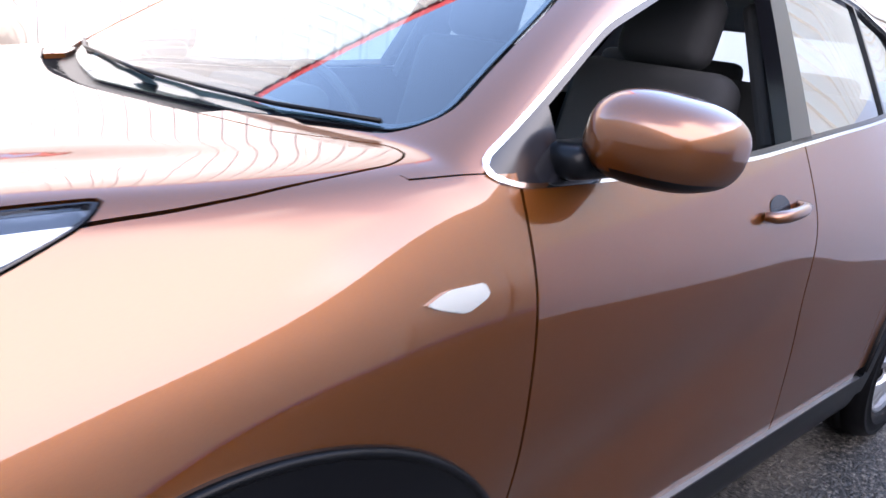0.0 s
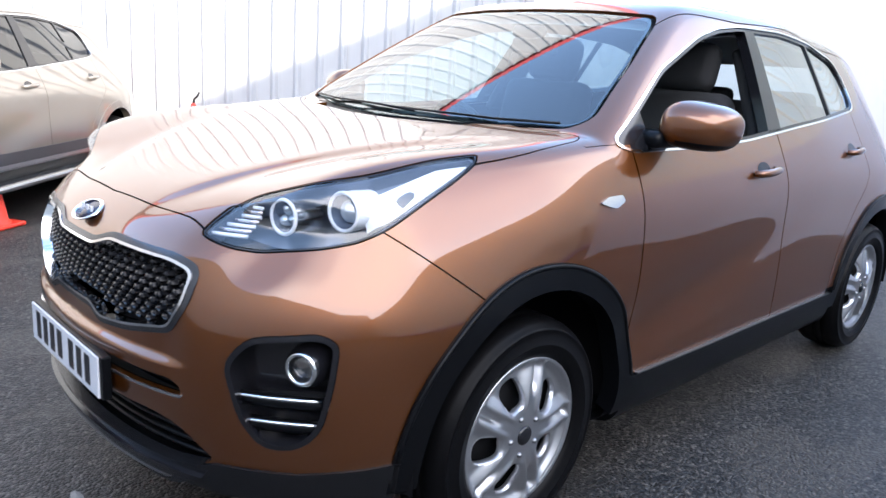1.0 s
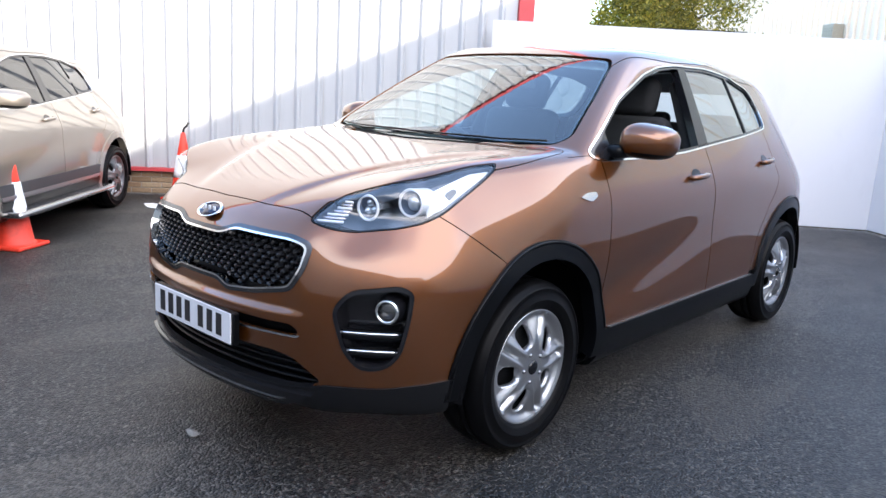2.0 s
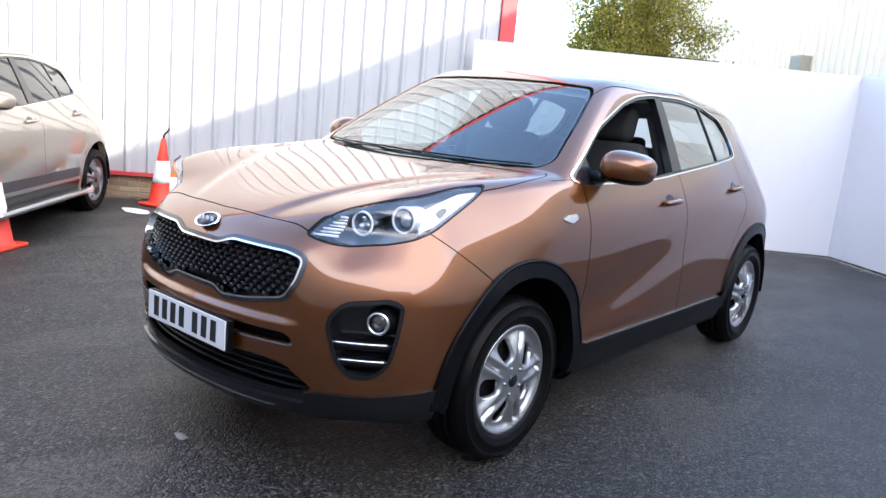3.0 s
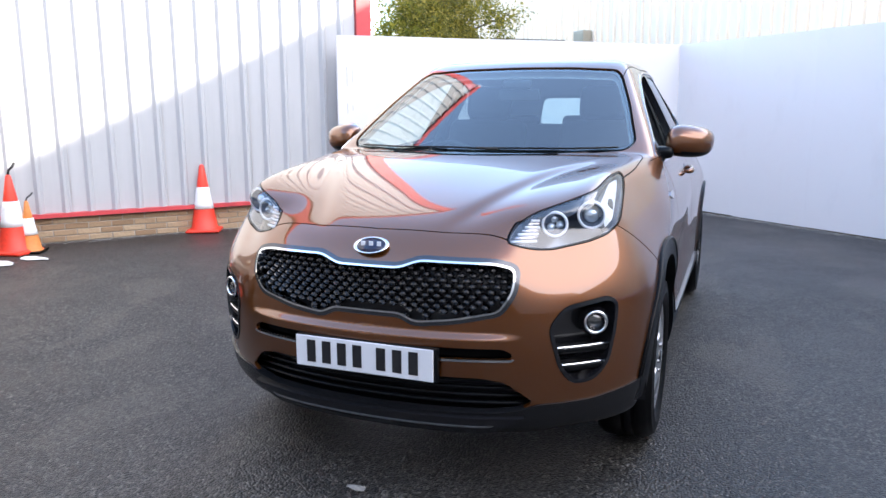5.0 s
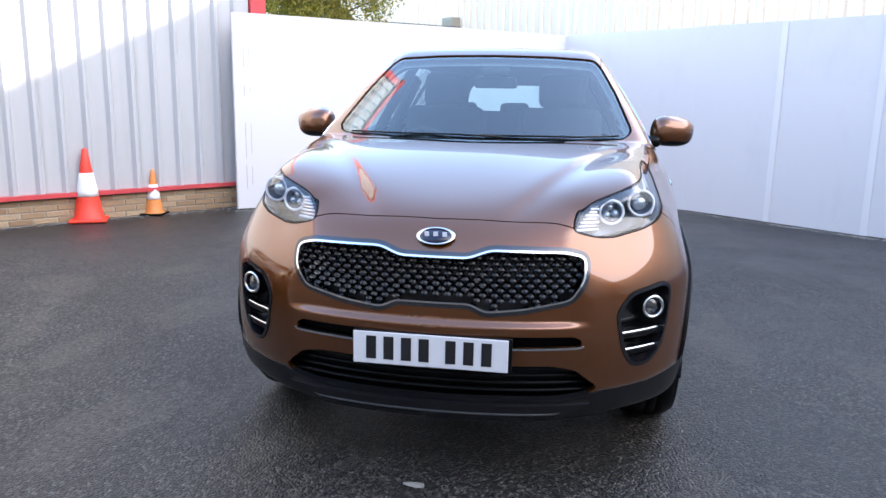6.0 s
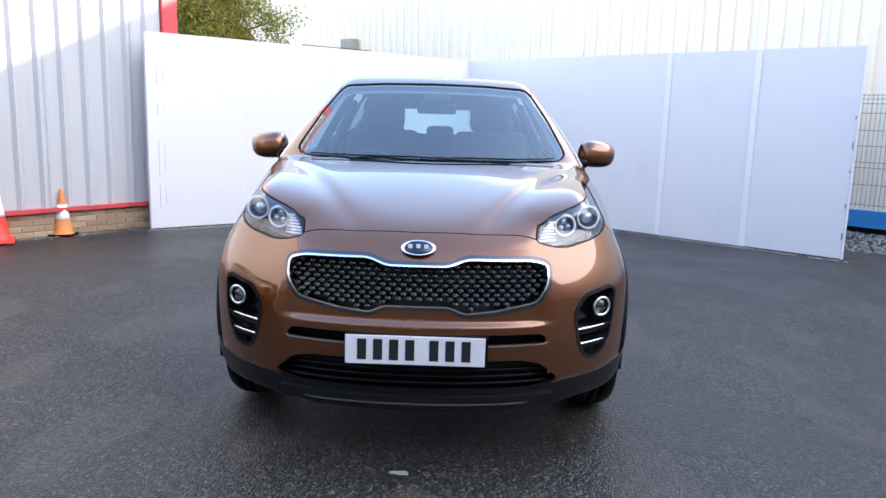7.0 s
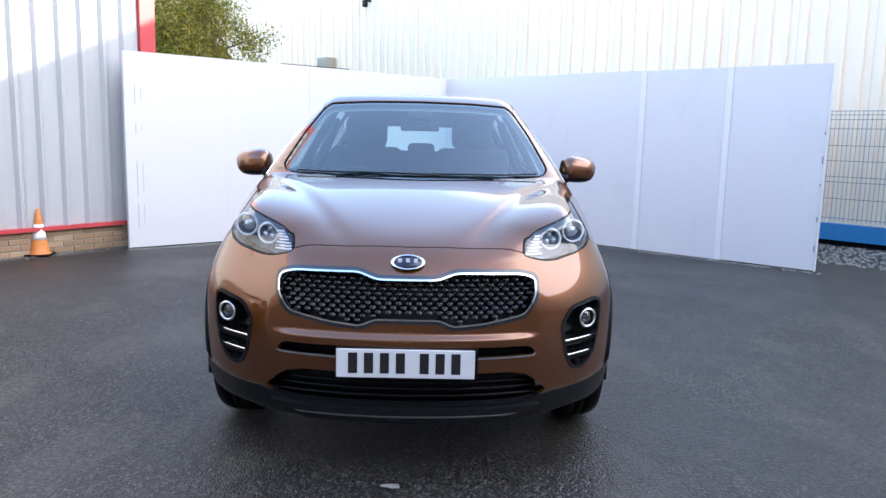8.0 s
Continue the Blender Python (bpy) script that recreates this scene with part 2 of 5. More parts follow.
def lathe(bm, profile, n=48, axis="z", centre=(0, 0, 0)):
    """Turns a profile of (radius, height) about an axis."""
    rings = []
    for r, h in profile:
        ring = []
        for k in range(n):
            a = 2 * math.pi * k / n
            p = {"z": (r * math.cos(a), r * math.sin(a), h), "x": (h, r * math.cos(a), r * math.sin(a)), "y": (r * math.cos(a), h, r * math.sin(a))}[axis]
            ring.append(bm.verts.new(Vector(p) + Vector(centre)))
        rings.append(ring)
    for a, b in zip(rings, rings[1:]):
        for k in range(n):
            bm.faces.new((a[k], a[(k + 1) % n], b[(k + 1) % n], b[k]))
    return bm


def tube(bm, points, radius, n=8, flat=1.0):
    """A round bar along a line of points."""
    pts = [Vector(p) for p in points]
    rings = []
    for i, p in enumerate(pts):
        ahead = (pts[min(i + 1, len(pts) - 1)] - pts[max(i - 1, 0)]).normalized()
        side = ahead.cross(Vector((0, 0, 1)))
        side = side.normalized() if side.length > 1e-3 else Vector((1, 0, 0))
        up = side.cross(ahead)
        r = radius[i] if isinstance(radius, (list, tuple)) else radius
        rings.append([bm.verts.new(p + r * (math.cos(2 * math.pi * k / n) * side + flat * math.sin(2 * math.pi * k / n) * up)) for k in range(n)])
    for a, b in zip(rings, rings[1:]):
        for k in range(n):
            bm.faces.new((a[k], a[(k + 1) % n], b[(k + 1) % n], b[k]))
    bm.faces.new(rings[0][::-1])
    bm.faces.new(rings[-1])
    return bm


def prism(bm, outline, low, high):
    """An upright block over a plan outline."""
    a = [bm.verts.new((x, y, low)) for x, y in outline]
    b = [bm.verts.new((x, y, high)) for x, y in outline]
    n = len(a)
    for k in range(n):
        bm.faces.new((a[k], a[(k + 1) % n], b[(k + 1) % n], b[k]))
    bm.faces.new(a[::-1])
    bm.faces.new(b)
    return bm


# ---- the shape of the car body ----
def curve(xs, ys):
    """A natural cubic spline, smooth in slope and bend."""
    xs, ys = np.array(xs, float), np.array(ys, float)
    n, h = len(xs), np.diff(xs)
    a, r = np.eye(n), np.zeros(n)
    for i in range(1, n - 1):
        a[i, i - 1:i + 2] = h[i - 1], 2 * (h[i - 1] + h[i]), h[i]
        r[i] = 6 * ((ys[i + 1] - ys[i]) / h[i] - (ys[i] - ys[i - 1]) / h[i - 1])
    m = np.linalg.solve(a, r)

    def at(x):
        x = np.clip(x, xs[0], xs[-1])
        i = np.clip(np.searchsorted(xs, x) - 1, 0, n - 2)
        u, w, k = x - xs[i], xs[i + 1] - x, h[i]
        return (m[i] * w ** 3 + m[i + 1] * u ** 3) / (6 * k) + (ys[i] / k - m[i] * k / 6) * w + (ys[i + 1] / k - m[i + 1] * k / 6) * u
    return at


def ease(x, a, b):
    t = np.clip((x - a) / (b - a), 0, 1)
    return t * t * t * (t * (6 * t - 15) + 10)


def soft_plus(x, k):
    return k * np.logaddexp(0.0, x / k)


def width(y, z):
    """Half the body's width: plan taper at both ends, shoulder roll, tumblehome, sill tuck and a scoop in the doors."""
    plan = 0.899 - 0.42 * np.maximum(0.78 - y, 0) ** 2.4 - 0.25 * np.maximum(y - 3.45, 0) ** 2.2
    plan = plan + 0.002 * np.exp(-((y - 0.93) / 0.42) ** 2) + 0.012 * np.exp(-((y - 3.58) / 0.42) ** 2)
    fore, aft = 1 - ease(y, 0.55, 1.5), ease(y, 2.7, 3.7)
    slope, start = 0.40 + 0.26 * fore + 0.10 * aft, 0.955 - 0.05 * fore - 0.06 * aft
    drop = 0.10 * np.maximum(z - 0.62, 0) ** 2 + slope * soft_plus(z - start, 0.035) + 0.75 * np.maximum(0.48 - z, 0) ** 2.2
    valley = 0.53 + 0.223 * (y - 1.36)
    scoop = 0.020 * ease(y, 1.05, 1.45) * (1 - ease(y, 1.6, 2.95)) * np.exp(-((z - valley) / 0.12) ** 2)
    cheek = 0.068 * ease(z, 0.64, 1.0) * (1 - ease(y, 0.4, 1.2))
    return plan - drop - scoop - cheek


nose = curve([.1, .2, .28, .36, .46, .56, .66, .76, .82, .88, .93, 1.0, 1.2],
             [.15, .085, .050, .028, .010, .0, .001, .015, .036, .072, .12, .21, .50])
tail = curve([.1, .3, .5, .7, .85, 1.0, 1.2, 1.4, 1.5, 1.7], [4.3, 4.41, 4.47, 4.48, 4.45, 4.40, 4.32, 4.20, 4.13, 3.97])


shoulder = curve([0.0, 0.15, 0.22, 0.30, 0.40, 0.55, 0.70, 0.90, 1.10, 1.5], [0.0, 0.035, 0.072, 0.100, 0.108, 0.093, 0.068, 0.028, 0.0, 0.0])


def top(x, y):
    """The upper surface: bonnet, then windscreen and roof."""
    ax = np.minimum(np.abs(x), 0.95)
    yb = np.clip(y, -0.3, 1.5) - 0.22 * ax ** 2
    step = ax - (0.155 + 0.46 * np.clip(y, 0.0, 1.1))
    crease = (-0.016 / (1 + np.exp(-step / 0.014)) + 0.11 * (soft_plus(step - 0.03, 0.02) - soft_plus(step - 0.13, 0.03))) * ease(y, 0.02, 0.30) * (1 - ease(y, 0.70, 1.15))
    bonnet = 0.889 + 0.362 * yb - 0.123 * yb ** 2 - (0.09 - 0.075 * np.clip(y, 0, 1.2)) * ax ** 2 + crease
    bonnet = bonnet + shoulder(np.clip(y, 0.0, 1.5)) * np.minimum(ax / (0.62 + 0.16 * np.clip(y, 0, 0.9)), 1.04) ** 2.2
    ys = y - 0.26 * ax ** 2
    screen = 1.148 + 0.610 * (ys - 1.10) - 0.075 * (ys - 1.10) ** 2 - 0.02 * ax ** 2
    roof = 1.610 - 0.046 * (y - 2.5) ** 2 - 0.006 * np.maximum(y - 3.2, 0) ** 3 - 0.032 * ax ** 2
    k = 0.022
    cabin = -k * np.logaddexp(-screen / k, -roof / k)
    return 0.004 * np.logaddexp(bonnet / 0.004, cabin / 0.004)


def front(x, z):
    ax = np.abs(x)
    shelf = 0.018 * ease(z, 0.586, 0.616) * (1 - ease(z, 0.65, 0.80)) * (1 - ease(ax, 0.40, 0.56))
    return nose(z) + shelf + 0.25 * ax ** 2 + 0.37 * ax ** 4 - 0.15 * ease(ax, 0.36, 0.62) * ease(z, 0.915, 1.04) + 0.05 * ease(ax, 0.40, 0.66) * np.exp(-((z - 0.885) / 0.11) ** 2)


def body(x, y, z):
    """Below nought inside the body shell."""
    ax = np.abs(x)
    f = np.stack([ax - width(y, z), (z - top(x, y)) * 0.95, front(x, z) - y, y - tail(z) + (0.16 + 0.09 * (1 - ease(z, 0.95, 1.30))) * ax ** 2 + (0.10 + 0.09 * (1 - ease(z, 0.95, 1.30))) * ax ** 4, 0.245 + 0.016 * ease(ax, 0.5, 0.7) * (1 - ease(y, 0.45, 0.6)) - 0.02 * ease(y, 0.5, 1.0) - z])
    k = 0.025
    m = f.max(0)
    return m + k * np.log(np.exp((f - m) / k).sum(0)) - 0.008


# ---- cutting panels out of the body shell ----
def star_shell(n_round, n_nose, n_mid, n_tail):
    """The half of the shell on the +x side: places on a net of rays from a spine, and its quads."""
    th = np.linspace(0, np.pi, n_round)
    starts, ways = [], []
    for phi in np.linspace(0.004, np.pi / 2, n_nose, endpoint=False):
        starts.append((0, 1.3, 0.5)), ways.append((math.sin(phi), -math.cos(phi)))
    for k in range(n_mid):
        u = k / (n_mid - 1)
        starts.append((0, 1.3 + 2.0 * u, 0.5 + 0.1 * u)), ways.append((1.0, 0.0))
    for phi in np.linspace(np.pi / 2, 0.004, n_tail + 1)[1:]:
        starts.append((0, 3.3, 0.6)), ways.append((math.sin(phi), math.cos(phi)))
    s = np.repeat(np.array(starts, float)[:, None], n_round, 1)
    w = np.array(ways)[:, None]
    way = np.stack([w[..., 0] * np.sin(th), w[..., 1] + 0 * th, -w[..., 0] * np.cos(th)], -1)
    near, far = np.zeros(way.shape[:2]), np.full(way.shape[:2], 3.6)
    for _ in range(22):
        mid = (near + far) / 2
        p = s + mid[..., None] * way
        inside = body(p[..., 0], p[..., 1], p[..., 2]) < 0
        near, far = np.where(inside, mid, near), np.where(inside, far, mid)
    p = s + near[..., None] * way
    p[:, 0, 0] = p[:, -1, 0] = 0.0
    rows, cols = p.shape[:2]
    i = np.arange(rows * cols).reshape(rows, cols)
    quads = np.stack([i[:-1, :-1], i[:-1, 1:], i[1:, 1:], i[1:, :-1]], -1).reshape(-1, 4)
    return p.reshape(-1, 3), quads


def slopes(p):
    """Outward normals of the shell."""
    e = 2e-3
    g = np.stack([body(*(p + e * a).T) - body(*(p - e * a).T) for a in np.eye(3)], -1)
    return g / np.linalg.norm(g, axis=1, keepdims=True)


def clip(v, quads, polys, f):
    """Keeps what lies where the field f (one value a vertex) is not negative."""
    inside = f >= 0
    count = inside[quads].sum(1)
    kept, crossing = quads[count == 4], [tuple(q) for q in quads[(count > 0) & (count < 4)]]
    extra, made, out = [], {}, []
    for poly in crossing + list(polys):
        k = sum(inside[i] for i in poly)
        if k == 0:
            continue
        if k == len(poly):
            out.append(poly)
            continue
        ring = []
        for a, b in zip(poly, poly[1:] + poly[:1]):
            if inside[a]:
                ring.append(a)
            if inside[a] != inside[b]:
                key = (min(a, b), max(a, b))
                if key not in made:
                    t = f[a] / (f[a] - f[b])
                    made[key] = len(v) + len(extra)
                    extra.append(v[a] + t * (v[b] - v[a]))
                ring.append(made[key])
        if len(ring) > 2:
            out.append(tuple(ring))
    if extra:
        v = np.vstack([v, extra])
    used = np.unique(np.concatenate([kept.ravel(), np.array([i for p in out for i in p], int)])).astype(int)
    back = np.zeros(len(v), int)
    back[used] = np.arange(len(used))
    return v[used], back[kept], [tuple(back[list(p)]) for p in out]


CHARTS = {
    "side": lambda p: (p[:, 1], p[:, 2]),
    "plan": lambda p: (np.abs(p[:, 0]), p[:, 1]),
    "ahead": lambda p: (np.abs(p[:, 0]), p[:, 2]),
    "slant": lambda p: ((np.abs(p[:, 0]) + p[:, 1]) * 0.7071, p[:, 2]),
}


def rounded(points, sub=5):
    """A closed smooth line through points."""
    p = np.array(points, float)
    out = []
    for k in range(len(p)):
        a, b, c, d = p[k - 1], p[k], p[(k + 1) % len(p)], p[(k + 2) % len(p)]
        for t in np.arange(sub) / sub:
            out.append(0.5 * (2 * b + (c - a) * t + (2 * a - 5 * b + 4 * c - d) * t * t + (3 * b - a - 3 * c + d) * t ** 3))
    return np.array(out)


def soft_corners(points, radius=0.02, steps=4):
    """A closed outline of straight sides whose corners are rounded."""
    p = np.array(points, float)
    out = []
    for k in range(len(p)):
        a, b, c = p[k - 1], p[k], p[(k + 1) % len(p)]
        u, w = (a - b), (c - b)
        r = min(radius, 0.45 * np.linalg.norm(u), 0.45 * np.linalg.norm(w))
        s, e = b + u / np.linalg.norm(u) * r, b + w / np.linalg.norm(w) * r
        for t in np.linspace(0, 1, steps):
            out.append((1 - t) ** 2 * s + 2 * t * (1 - t) * b + t * t * e)
    return np.array(out)


def inside_of(outline, a, b):
    """The distance to a closed outline, positive inside."""
    best, odd = np.full(a.shape, 1e9), np.zeros(a.shape, bool)
    for (x0, y0), (x1, y1) in zip(outline, np.roll(outline, -1, 0)):
        dx, dy = x1 - x0, y1 - y0
        t = np.clip(((a - x0) * dx + (b - y0) * dy) / (dx * dx + dy * dy + 1e-12), 0, 1)
        best = np.minimum(best, (a - x0 - t * dx) ** 2 + (b - y0 - t * dy) ** 2)
        odd ^= ((y0 > b) != (y1 > b)) & (a < x0 + (b - y0) * dx / (dy if abs(dy) > 1e-12 else 1e-12))
    return np.where(odd, 1, -1) * np.sqrt(best)


class Area:
    """A field over the shell, positive in an outlined area."""

    def __init__(self, chart, outline, *limits):
        self.chart, self.outline, self.limits = CHARTS[chart], outline, limits

    def __call__(self, p):
        f = inside_of(self.outline, *self.chart(p))
        for limit in self.limits:
            f = np.minimum(f, limit(p))
        return f


def line(axis, other, xs, ys):
    """A field positive where axis lies below a curve over the other axis."""
    return lambda p: np.interp(np.abs(p[:, other]) if other == 0 else p[:, other], xs, ys) - (np.abs(p[:, axis]) if axis == 0 else p[:, axis])


def below(axis, value):
    return lambda p: value - (np.abs(p[:, axis]) if axis == 0 else p[:, axis])


def above(axis, value):
    return lambda p: (np.abs(p[:, axis]) if axis == 0 else p[:, axis]) - value


def without(area, gap=0.0):
    return lambda p: -area(p) - gap


def grown(area, by):
    return lambda p: area(p) + by


def arch(y, radius):
    """Positive outside a wheel's circle."""
    return lambda p: np.where(np.abs(p[:, 0]) > 0.45, np.hypot(p[:, 1] - y, p[:, 2] - ARCH_Z) - radius, 1.0)


def panel(name, shell, fields, material, parent, sides="both", lift=0.0, deep=0.014, label="", hold=True):
    """A panel cut from the shell, with folded edges. sides: both (one mesh over the middle), left, right."""
    v, quads = shell
    polys = []
    for f in fields:
        v, quads, polys = clip(v, quads, polys, f(v))
    if len(v) == 0:
        return None
    n = slopes(v)
    v = v + lift * n
    faces = [tuple(int(i) for i in q)[::-1] for q in quads] + [tuple(int(i) for i in p)[::-1] for p in polys]
    if deep:
        seen = {}
        for f in faces:
            for a, b in zip(f, f[1:] + f[:1]):
                seen[(a, b)] = 1
        rim = [(a, b) for a, b in seen if (b, a) not in seen and not (abs(v[a, 0]) < 1e-6 and abs(v[b, 0]) < 1e-6)]
        ids = sorted({i for e in rim for i in e})
        up, low = {i: len(v) + k for k, i in enumerate(ids)}, {i: len(v) + len(ids) + k for k, i in enumerate(ids)}
        v = np.vstack([v, v[ids], v[ids] - deep * n[ids]])
        n = np.vstack([n, np.zeros((2 * len(ids), 3))])
        faces += [(up[b], up[a], low[a], low[b]) for a, b in rim]
    made = []
    flip = np.array([-1.0, 1, 1])
    if sides == "both":
        k = len(v)
        mirror = [i + k for i in range(k)]
        for i in np.nonzero(np.abs(v[:, 0]) < 1e-6)[0]:
            mirror[i] = int(i)
        sets = [(np.vstack([v, v * flip]), np.vstack([n, n * flip]), faces + [tuple(mirror[i] for i in f[::-1]) for f in faces])]
    else:
        sets = [(v, n, faces)] if sides == "left" else [(v * flip, n * flip, [f[::-1] for f in faces])]
    for vs, ns, fs in sets:
        me = bpy.data.meshes.new(name)
        me.from_pydata(vs.tolist(), [], fs)
        me.validate()
        me.materials.append(material)
        me.shade_smooth()
        if hold and len(me.vertices) == len(vs):
            me.normals_split_custom_set_from_vertices(ns.tolist())
        ob = new(name, me)
        ob.parent = parent
        made.append(tagged(ob, label))
    return made[0]


def skin_y(x, z):
    """Where the nose of the shell lies at a place of its front view."""
    a, b = -0.3, 1.2
    for _ in range(30):
        m = (a + b) / 2
        a, b = (a, m) if body(np.array([x]), np.array([m]), np.array([z]))[0] < 0 else (m, b)
    return b


def skin_x(y, z):
    a, b = 0.0, 1.3
    for _ in range(30):
        m = (a + b) / 2
        a, b = (m, b) if body(np.array([m]), np.array([y]), np.array([z]))[0] < 0 else (a, m)
    return b


def skin_z(x, y):
    a, b = 0.6, 1.9
    for _ in range(30):
        m = (a + b) / 2
        a, b = (m, b) if body(np.array([x]), np.array([y]), np.array([m]))[0] < 0 else (a, m)
    return b


# ---- outlines on the shell ----
FRONT_HUB, REAR_HUB, HUB_Z = 0.91, 3.58, 0.334
ARCH_OPEN, ARCH_RIM, ARCH_Z = 0.410, 0.483, 0.344
SCREEN = Area("ahead", soft_corners([(-0.2, 1.136), (0.0, 1.136), (0.4, 1.142), (0.67, 1.158), (0.705, 1.19), (0.635, 1.36), (0.56, 1.5), (0.525, 1.535), (0.3, 1.548), (0.0, 1.552), (-0.2, 1.552)], 0.03), below(1, 1.99), above(1, 0.98))
HOOD = Area("plan", soft_corners([(-0.3, 0.128), (0.0, 0.128), (0.2, 0.138), (0.39, 0.165), (0.47, 0.165), (0.55, 0.235), (0.635, 0.275), (0.70, 0.36), (0.72, 0.48), (0.727, 0.65), (0.737, 0.78), (0.748, 0.86), (0.756, 0.945), (0.758, 1.05), (0.757, 1.165), (0.738, 1.207), (0.69, 1.20), (0.55, 1.095), (0.3, 1.02), (0.0, 1.0), (-0.3, 1.0)], 0.02), lambda p: p[:, 2] - np.interp(CHARTS["slant"](p)[0], [0.40, 0.43, 0.6, 0.8, 1.05, 1.2], [0.85, 0.895, 0.94, 0.98, 1.06, 1.06]))
LAMP_TOP = curve([0.10, 0.178, 0.214, 0.256, 0.30, 0.368, 0.485, 0.65, 0.79], [0.405, 0.438, 0.459, 0.505, 0.585, 0.652, 0.685, 0.694, 0.712])
LAMP = Area("slant", soft_corners([(0.428, 0.899), (0.447, 0.922), (0.484, 0.955), (0.535, 0.992), (0.57, 1.030), (0.63, 1.060), (0.735, 1.085), (0.85, 1.110), (0.96, 1.135), (1.055, 1.135), (1.072, 1.081), (1.02, 1.040), (0.93, 0.981), (0.88, 0.947), (0.85, 0.93), (0.80, 0.909), (0.72, 0.891), (0.58, 0.872), (0.515, 0.875), (0.46, 0.887)], 0.02), below(1, 0.80), lambda p: np.abs(p[:, 0]) - LAMP_TOP(p[:, 1]) + 3 * np.maximum(0.965 - p[:, 2], 0))
GRILLE = Area("ahead", soft_corners([(-0.3, 0.812), (0.115, 0.813), (0.185, 0.838), (0.43, 0.834), (0.49, 0.818), (0.49, 0.75), (0.45, 0.685), (0.30, 0.655), (0.175, 0.642), (0.125, 0.668), (-0.3, 0.668)], 0.022), below(1, 0.6))
SLOT = Area("ahead", soft_corners([(-0.3, 0.565), (0.47, 0.562), (0.497, 0.545), (0.497, 0.525), (-0.3, 0.520)], 0.012), below(1, 0.6))
INTAKE = Area("ahead", soft_corners([(-0.3, 0.462), (0.40, 0.458), (0.475, 0.442), (0.560, 0.368), (0.52, 0.342), (0.43, 0.330), (-0.3, 0.326)], 0.02), below(1, 0.6))
FOG = Area("slant", soft_corners([(0.515, 0.630), (0.575, 0.700), (0.74, 0.722), (0.788, 0.700), (0.778, 0.60), (0.752, 0.482), (0.697, 0.428), (0.61, 0.424), (0.555, 0.490)], 0.035), below(1, 0.6))
WINDOW = Area("side", soft_corners([(1.285, 1.125), (1.36, 1.103), (1.8, 1.104), (2.16, 1.120), (2.70, 1.166), (3.40, 1.222), (3.505, 1.238), (3.535, 1.35), (3.50, 1.458), (3.20, 1.520), (2.80, 1.546), (2.41, 1.540), (2.2, 1.518), (2.02, 1.475), (1.68, 1.351)], 0.05), above(0, 0.45))
REAR_WINDOW = Area("ahead", soft_corners([(-0.3, 1.20), (0.45, 1.21), (0.50, 1.25), (0.45, 1.44), (0.40, 1.475), (-0.3, 1.485)], 0.04), above(1, 3.6))
TAIL_LAMP = Area("side", soft_corners([(3.90, 1.035), (4.02, 1.10), (4.5, 1.10), (4.5, 0.93), (4.1, 0.96)], 0.03), above(0, 0.35))
NOSE_SEAM = lambda p: ((0.447 - p[:, 1]) * 0.147 + (0.936 - p[:, 2]) * 0.2) / 0.248  # positive ahead of the bumper's rear edge
BUMPER_LOW = line(2, 0, [0.0, 0.43, 0.52, 0.57, 0.73, 0.83, 0.95], [0.330, 0.332, 0.346, 0.360, 0.366, 0.385, 0.42])
WING_TOP = line(2, 1, [0.0, 1.13, 1.16, 1.286, 1.4], [1.4, 1.4, 1.113, 1.119, 1.121])
MID_GLASS = line(2, 1, [1.30, 1.4, 3.45, 3.6], [1.140, 1.150, 1.31, 1.33])
DOOR_REAR = line(1, 2, [0.3, 0.62, 0.80, 0.95, 1.24], [3.0, 3.08, 3.22, 3.40, 3.44])
ROOF = Area("plan", soft_corners([(-0.3, 1.6), (0.56, 1.6), (0.575, 2.4), (0.545, 3.4), (0.50, 4.2), (-0.3, 4.4)], 0.02), above(2, 1.40))
B_POST = Area("side", np.array([(2.33, 1.05), (2.46, 1.05), (2.55, 1.6), (2.47, 1.6)]))
D_BAR = Area("side", np.array([(3.085, 1.1), (3.105, 1.1), (3.135, 1.6), (3.115, 1.6)]))
CORNER_PIECE = line(1, 2, [1.0, 1.6], [1.47, 1.47])


